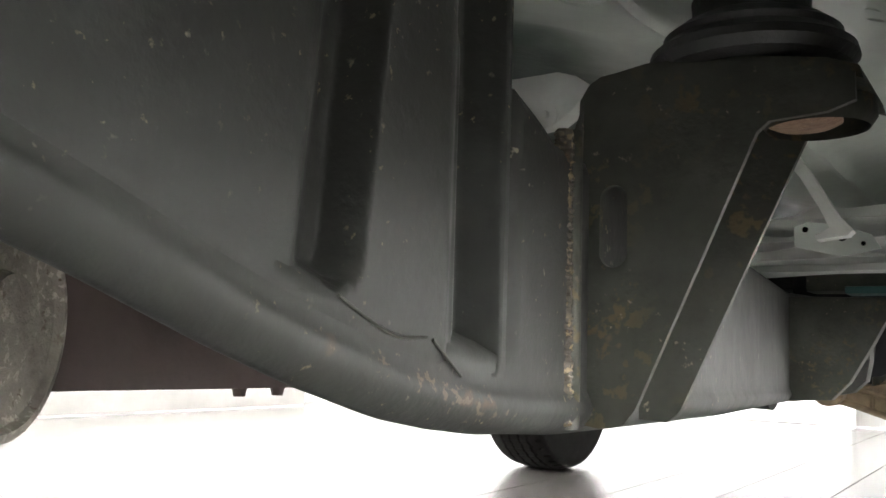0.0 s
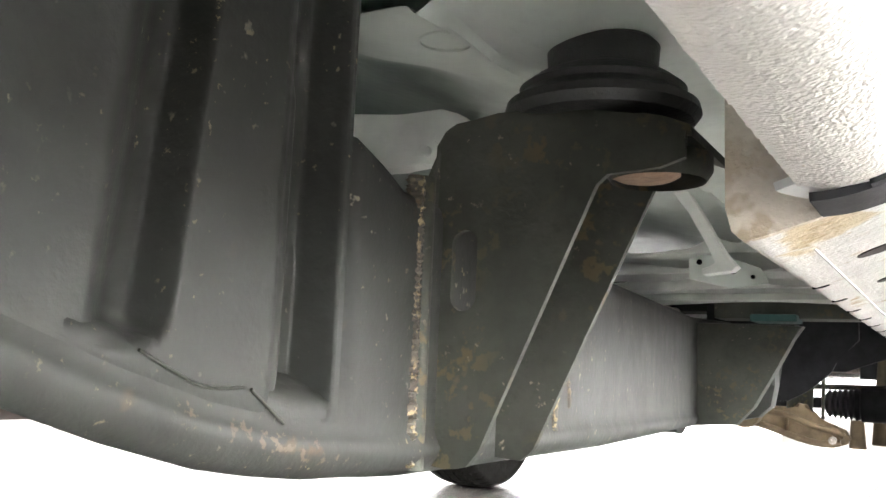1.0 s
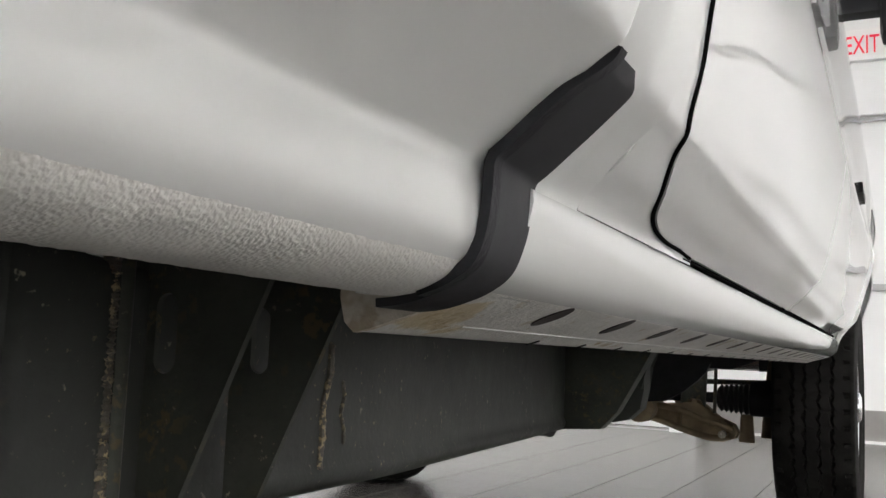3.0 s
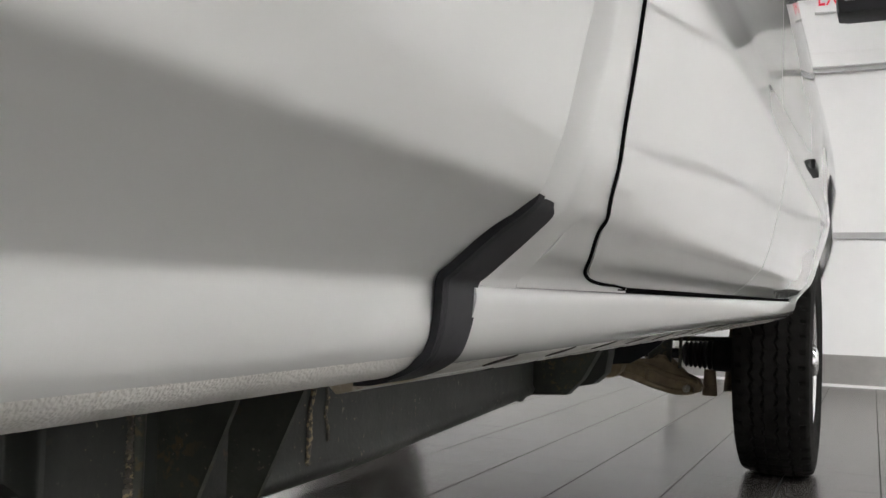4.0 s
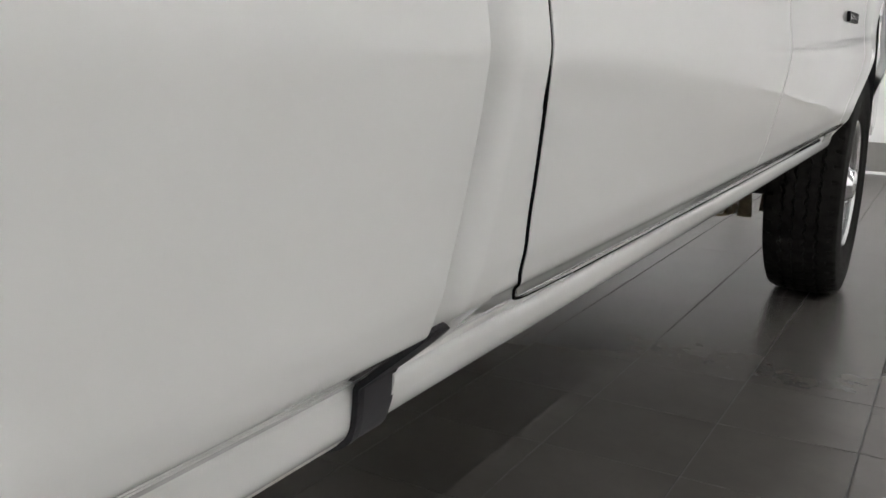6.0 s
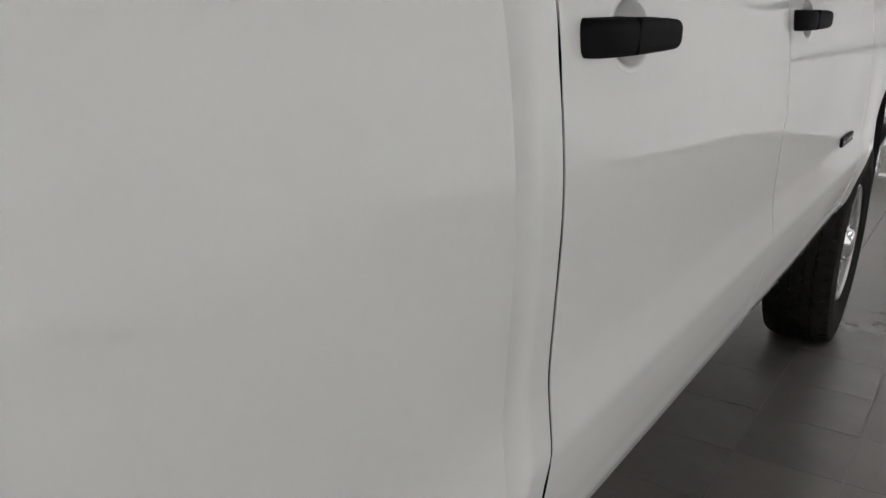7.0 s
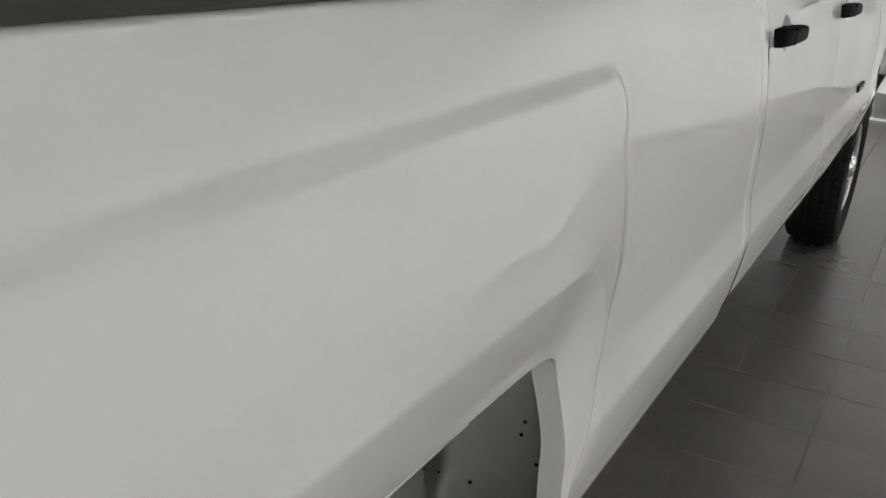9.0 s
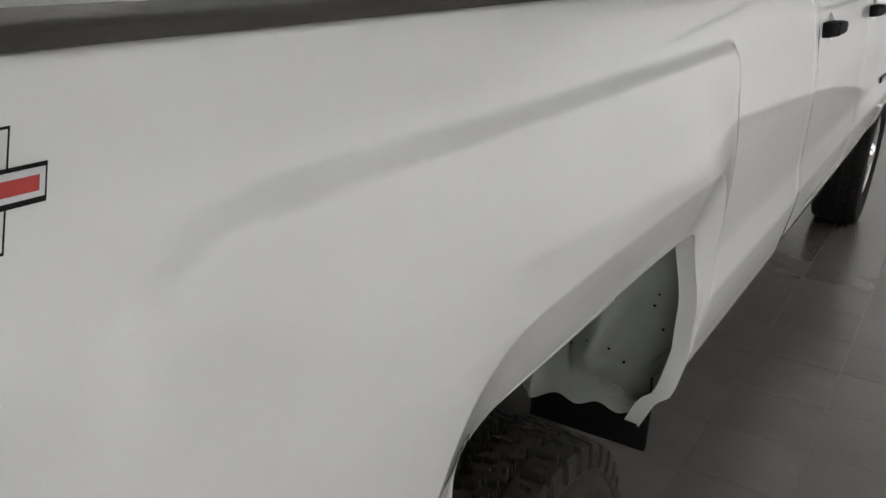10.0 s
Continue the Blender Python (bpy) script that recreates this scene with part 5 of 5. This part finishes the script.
    bm = boxed((min(mx(-0.48), mx(-0.16)), 1.28, 0.600), (max(mx(-0.48), mx(-0.16)), 1.36, 0.69), 0.01)
    part("mount_block", bm, BRACKET, cab, "", True)
    bm = boxed((min(mx(-0.40), mx(-0.31)), 1.25, 0.593), (max(mx(-0.40), mx(-0.31)), 1.33, 0.608), 0.004)
    part("teal_bracket", bm, TEAL, cab, "teal coated bracket")

# cross tubes, gearbox pan, exhaust and drive shaft
bm = bmesh.new()
prism(bm, [(-0.55, 0.412), (-0.55, 0.62), (0.60, 0.62), (0.60, 0.41), (0.0, 0.411)], 0, -1.10, -0.74, 0.012)
skid = part("fuel_tank_skid", bm, BROWN, truck, "brown coated tank skid plate", True)
for y in (-0.02, 0.035):
    bm = rod(bmesh.new(), (-0.76, y, 0.402), (-0.76, y, 0.415), 0.006, 0.009, seg=6)
    part("skid_bolt", bm, BROWN, skid)
bm = lathe(bmesh.new(), [(0.06, -0.02), (0.104, -0.02), (0.1215, -0.012), (0.1245, -0.004), (0.1245, 0.006), (0.1195, 0.009), (0.1195, 0.014), (0.1225, 0.017), (0.120, 0.026), (0.110, 0.028), (0.106, 0.018), (0.09, 0.014), (0.05, 0.016), (0.046, 0.030), (0.0005, 0.032)], 48, (0, 0, 0), "x")
drum = part("shaft_flange", bm, CAST, truck, "pale corroded cast shaft flange", True)
drum.matrix_basis = pose(-0.60, -0.386, 0.463, 0, 0, 30) @ Matrix.Diagonal((0.6, 0.6, 0.6, 1))
bm = bmesh.new()
box(bm, (-1.25, 1.05, 0.40), (-0.66, 1.75, 0.66), 0.05)
part("gearbox", bm, CAST, truck, "grey cast gearbox", True)
bm = rod(bmesh.new(), (-1.30, 1.36, 0.43), (-0.55, 1.30, 0.40), 0.045)
part("crossmember", bm, FRAME, truck, "", True)
bm = boxed((-1.30, 1.30, 0.375), (-0.50, 1.46, 0.40), 0.01)
part("crossmember_foot", bm, TAN, truck, "tan dusty crossmember", True)
bm = rod(bmesh.new(), (-1.64, HUB_R, 0.40), (-0.26, HUB_R, 0.40), 0.05)
bmesh.ops.create_uvsphere(bm, u_segments=24, v_segments=16, radius=0.15, matrix=Matrix.Translation((MID, HUB_R, 0.40)))
part("rear_axle", bm, BRACKET, truck, "black rear axle", True)

# ---------------------------------------------------------------- the room
LEFT, RIGHT, FRONT, BACK, TOP = -4.95, 4.6, 6.62, -7.5, 3.45


def structure(name, bm, mat, label, cat="wall"):
    return part(name, bm, mat, None, label, kind="structure", category=cat)


structure("wall_front", boxed((-1.42, FRONT, -0.01), (RIGHT + 0.2, FRONT + 0.2, TOP)), WALL, "white painted showroom wall")
structure("wall_alcove", boxed((-6.0, FRONT + 0.25, -0.01), (-1.42, FRONT + 0.45, TOP)), WALL, "white painted wall behind the pillar")
structure("wall_left", boxed((LEFT - 0.2, BACK, -0.01), (LEFT, 4.8, TOP)), WALL, "white painted side wall")
structure("wall_left_return", boxed((LEFT - 0.6, 4.8, -0.01), (LEFT - 0.4, FRONT + 0.25, TOP)), WALL, "white painted wall return")
structure("wall_right", boxed((RIGHT, BACK, -0.01), (RIGHT + 0.2, FRONT, TOP)), WALL, "white painted side wall")
structure("wall_back", boxed((LEFT - 0.2, BACK - 0.2, -0.01), (RIGHT + 0.2, BACK, TOP)), WALL, "white painted back wall")
structure("ceiling", boxed((LEFT - 1.2, BACK - 0.2, TOP), (RIGHT + 0.2, FRONT + 0.45, TOP + 0.15)), CEILING, "dark showroom ceiling", "ceiling")
structure("pillar", boxed((-1.42, FRONT - 0.25, 0), (-1.22, FRONT, TOP), 0.004), WALL, "white painted pillar", "pillar")
structure("baseboard_front", boxed((-1.22, FRONT - 0.012, 0.02), (RIGHT, FRONT, 0.235), 0.002), STEEL, "brushed steel baseboard", "baseboard")
structure("baseboard_left", boxed((LEFT, BACK, 0.02), (LEFT + 0.012, 4.8, 0.235), 0.002), STEEL, "brushed steel baseboard", "baseboard")
structure("baseboard_right", boxed((RIGHT - 0.012, BACK, 0.02), (RIGHT, FRONT, 0.235), 0.002), STEEL, "brushed steel baseboard", "baseboard")
structure("floor_strip", boxed((-1.22, FRONT - 0.02, 0.0), (RIGHT, FRONT, 0.02), 0.002), WALL, "white strip at the foot of the wall", "trim")
structure("chair_rail", boxed((-1.22, FRONT - 0.02, 1.085), (RIGHT, FRONT, 1.135), 0.006), WALL_TRIM, "grey wall rail", "trim")
structure("cornice", boxed((-1.22, FRONT - 0.10, 2.36), (RIGHT, FRONT, 2.47), 0.012), WALL, "white ledge on the wall", "trim")
structure("cornice_shadow_trim", boxed((-1.22, FRONT - 0.05, 2.33), (RIGHT, FRONT, 2.36), 0.004), WALL_TRIM, "grey trim under the ledge", "trim")
structure("threshold", boxed((-2.6, FRONT - 0.16, 0.0), (-1.42, FRONT - 0.14, 0.006)), WALL_TRIM, "thin floor threshold", "trim")

# exit sign
sign = part("exit_sign", boxed((-0.215, FRONT - 0.06, 2.785), (0.115, FRONT - 0.004, 3.02), 0.008), SIGN_WHITE, None, "white exit sign with red letters on the wall", category="exit sign")
txt = bpy.data.curves.new("letters", "FONT")
txt.body, txt.size, txt.extrude, txt.align_x = "EXIT", 0.215, 0.003, "CENTER"
tmp = bpy.data.objects.new("letters", txt)
me = bpy.data.meshes.new_from_object(tmp)
bpy.data.objects.remove(tmp)
me.transform(pose(-0.075, FRONT - 0.064, 2.835, 90) @ Matrix.Diagonal((0.54, 0.92, 1, 1)))
me.materials.clear()
part("letters", me, SIGN_RED, sign, "red lit letters")
for x in (-0.26, 0.15):
    part("sign_lamp", rod(bmesh.new(), (x, FRONT - 0.02, 2.90), (x, FRONT - 0.09, 2.88), 0.03, 0.035), SIGN_WHITE, sign, "", True)

# rows of long ceiling panels, added out of view to light the walls and truck
panel_bm = boxed((-0.12, -0.60, -0.06), (0.12, 0.60, 0.0), 0.004)
fixture = part("ceiling_light", panel_bm, WALL, None, "long white lit panel, added out of view to light the room", category="ceiling light", group="ceiling lights")
part("diffuser", boxed((-0.10, -0.57, -0.066), (0.10, 0.57, -0.058)), LED, fixture, "glowing diffuser")
spots = [(x, y) for x in (-4.5,) for y in (-5.6, -3.8, -2.0, -0.2, 1.6, 3.4, 5.0)]
fixture.matrix_basis = pose(spots[0][0], spots[0][1], TOP)
for x, y in spots[1:]:
    copy_thing(fixture, pose(x, y, TOP))
# added washers, tilted at the right wall so its bounce brightens the flank
for y in (-6.2, -4.8, -3.4, -2.0, -0.6, 0.8, 2.2, 3.6, 5.0):
    copy_thing(fixture, pose(RIGHT - 2.6, y, TOP - 0.085, 0, -45, 0))
for x in (-1.4, 2.3):
    copy_thing(fixture, pose(x, FRONT - 3.0, TOP - 0.085, 0, -45, 90))
for x in (-2.4, -0.8, 0.8, 2.4, 3.8):
    copy_thing(fixture, pose(x, BACK + 0.25, TOP, 0, 0, 90))
# slim tube lights above the truck
tube = part("tube_light", boxed((-0.05, -0.62, -0.05), (0.05, 0.62, 0.0), 0.004), WALL, None, "slim white lit tube light on the ceiling", category="tube light", group="tube lights")
part("tube", boxed((-0.0175, -0.655, -0.056), (0.0175, 0.655, -0.044), 0.004), TUBE, tube, "glowing tube")
rows = [(0.30, -2.25), (0.30, -0.95), (0.14, 0.38)] + [(x, 0.38 - 1.31 * k) for x in (-0.46, -0.90) for k in range(3)]
tube.matrix_basis = pose(rows[0][0], rows[0][1], TOP)
for x, y in rows[1:]:
    copy_thing(tube, pose(x, y, TOP))
# dark boards added out of view, keeping the wall-washing lamps off the truck
structure("valance", boxed((RIGHT - 2.88, BACK, TOP - 0.50), (RIGHT - 2.85, FRONT, TOP), 0.003), CEILING, "added dark board, out of view, hiding the wall lights", "trim")

structure("valance_back", boxed((LEFT, BACK + 0.47, TOP - 0.36), (RIGHT - 2.88, BACK + 0.50, TOP), 0.003), CEILING, "added dark board, out of view, hiding the wall lights", "trim")
structure("valance_front", boxed((LEFT, FRONT - 3.28, TOP - 0.50), (RIGHT - 2.88, FRONT - 3.25, TOP), 0.003), CEILING, "added dark board, out of view, hiding the wall lights", "trim")

# floor: grout bed, and square tiles laid on it
structure("floor", boxed((LEFT - 1.0, BACK, -0.12), (RIGHT, FRONT + 0.25, -0.0022)), GROUT, "dark grout bed under the grey tiles", "floor")
floor = bpy.data.objects["floor"]
TX, TY, JOINT = 0.305, 0.32, 0.004
X0, Y0 = 0.215, 0.33
tile_bm = boxed((0, 0, -0.006), (TX - JOINT, TY - 0.002, 0.0), 0.0008)
tile_me = bpy.data.meshes.new("tile")
tile_bm.to_mesh(tile_me)
tile_bm.free()
tile_me.materials.append(TILE)
far_v, far_f = [], []
for i in range(-19, 21):
    for j in range(-25, 21):
        x, y = X0 + i * TX + JOINT / 2, Y0 + j * TY + JOINT / 2
        if x < LEFT - 0.9 or x + TX > RIGHT or y < BACK or y + TY > FRONT + 0.2:
            continue
        if -7 <= i <= 2 and -6 <= j <= 19:
            t = new("tile", tile_me)
            t.location = (x, y, 0)
            t.parent = floor
        else:
            b = len(far_v)
            far_v += [(x, y, 0), (x + TX - JOINT, y, 0), (x + TX - JOINT, y + TY - 0.002, 0), (x, y + TY - 0.002, 0)]
            far_f.append((b, b + 1, b + 2, b + 3))
far = part("tile_field", mesh_of("tile_field", far_v, far_f), TILE, floor, "grey floor tiles", kind="stuff")
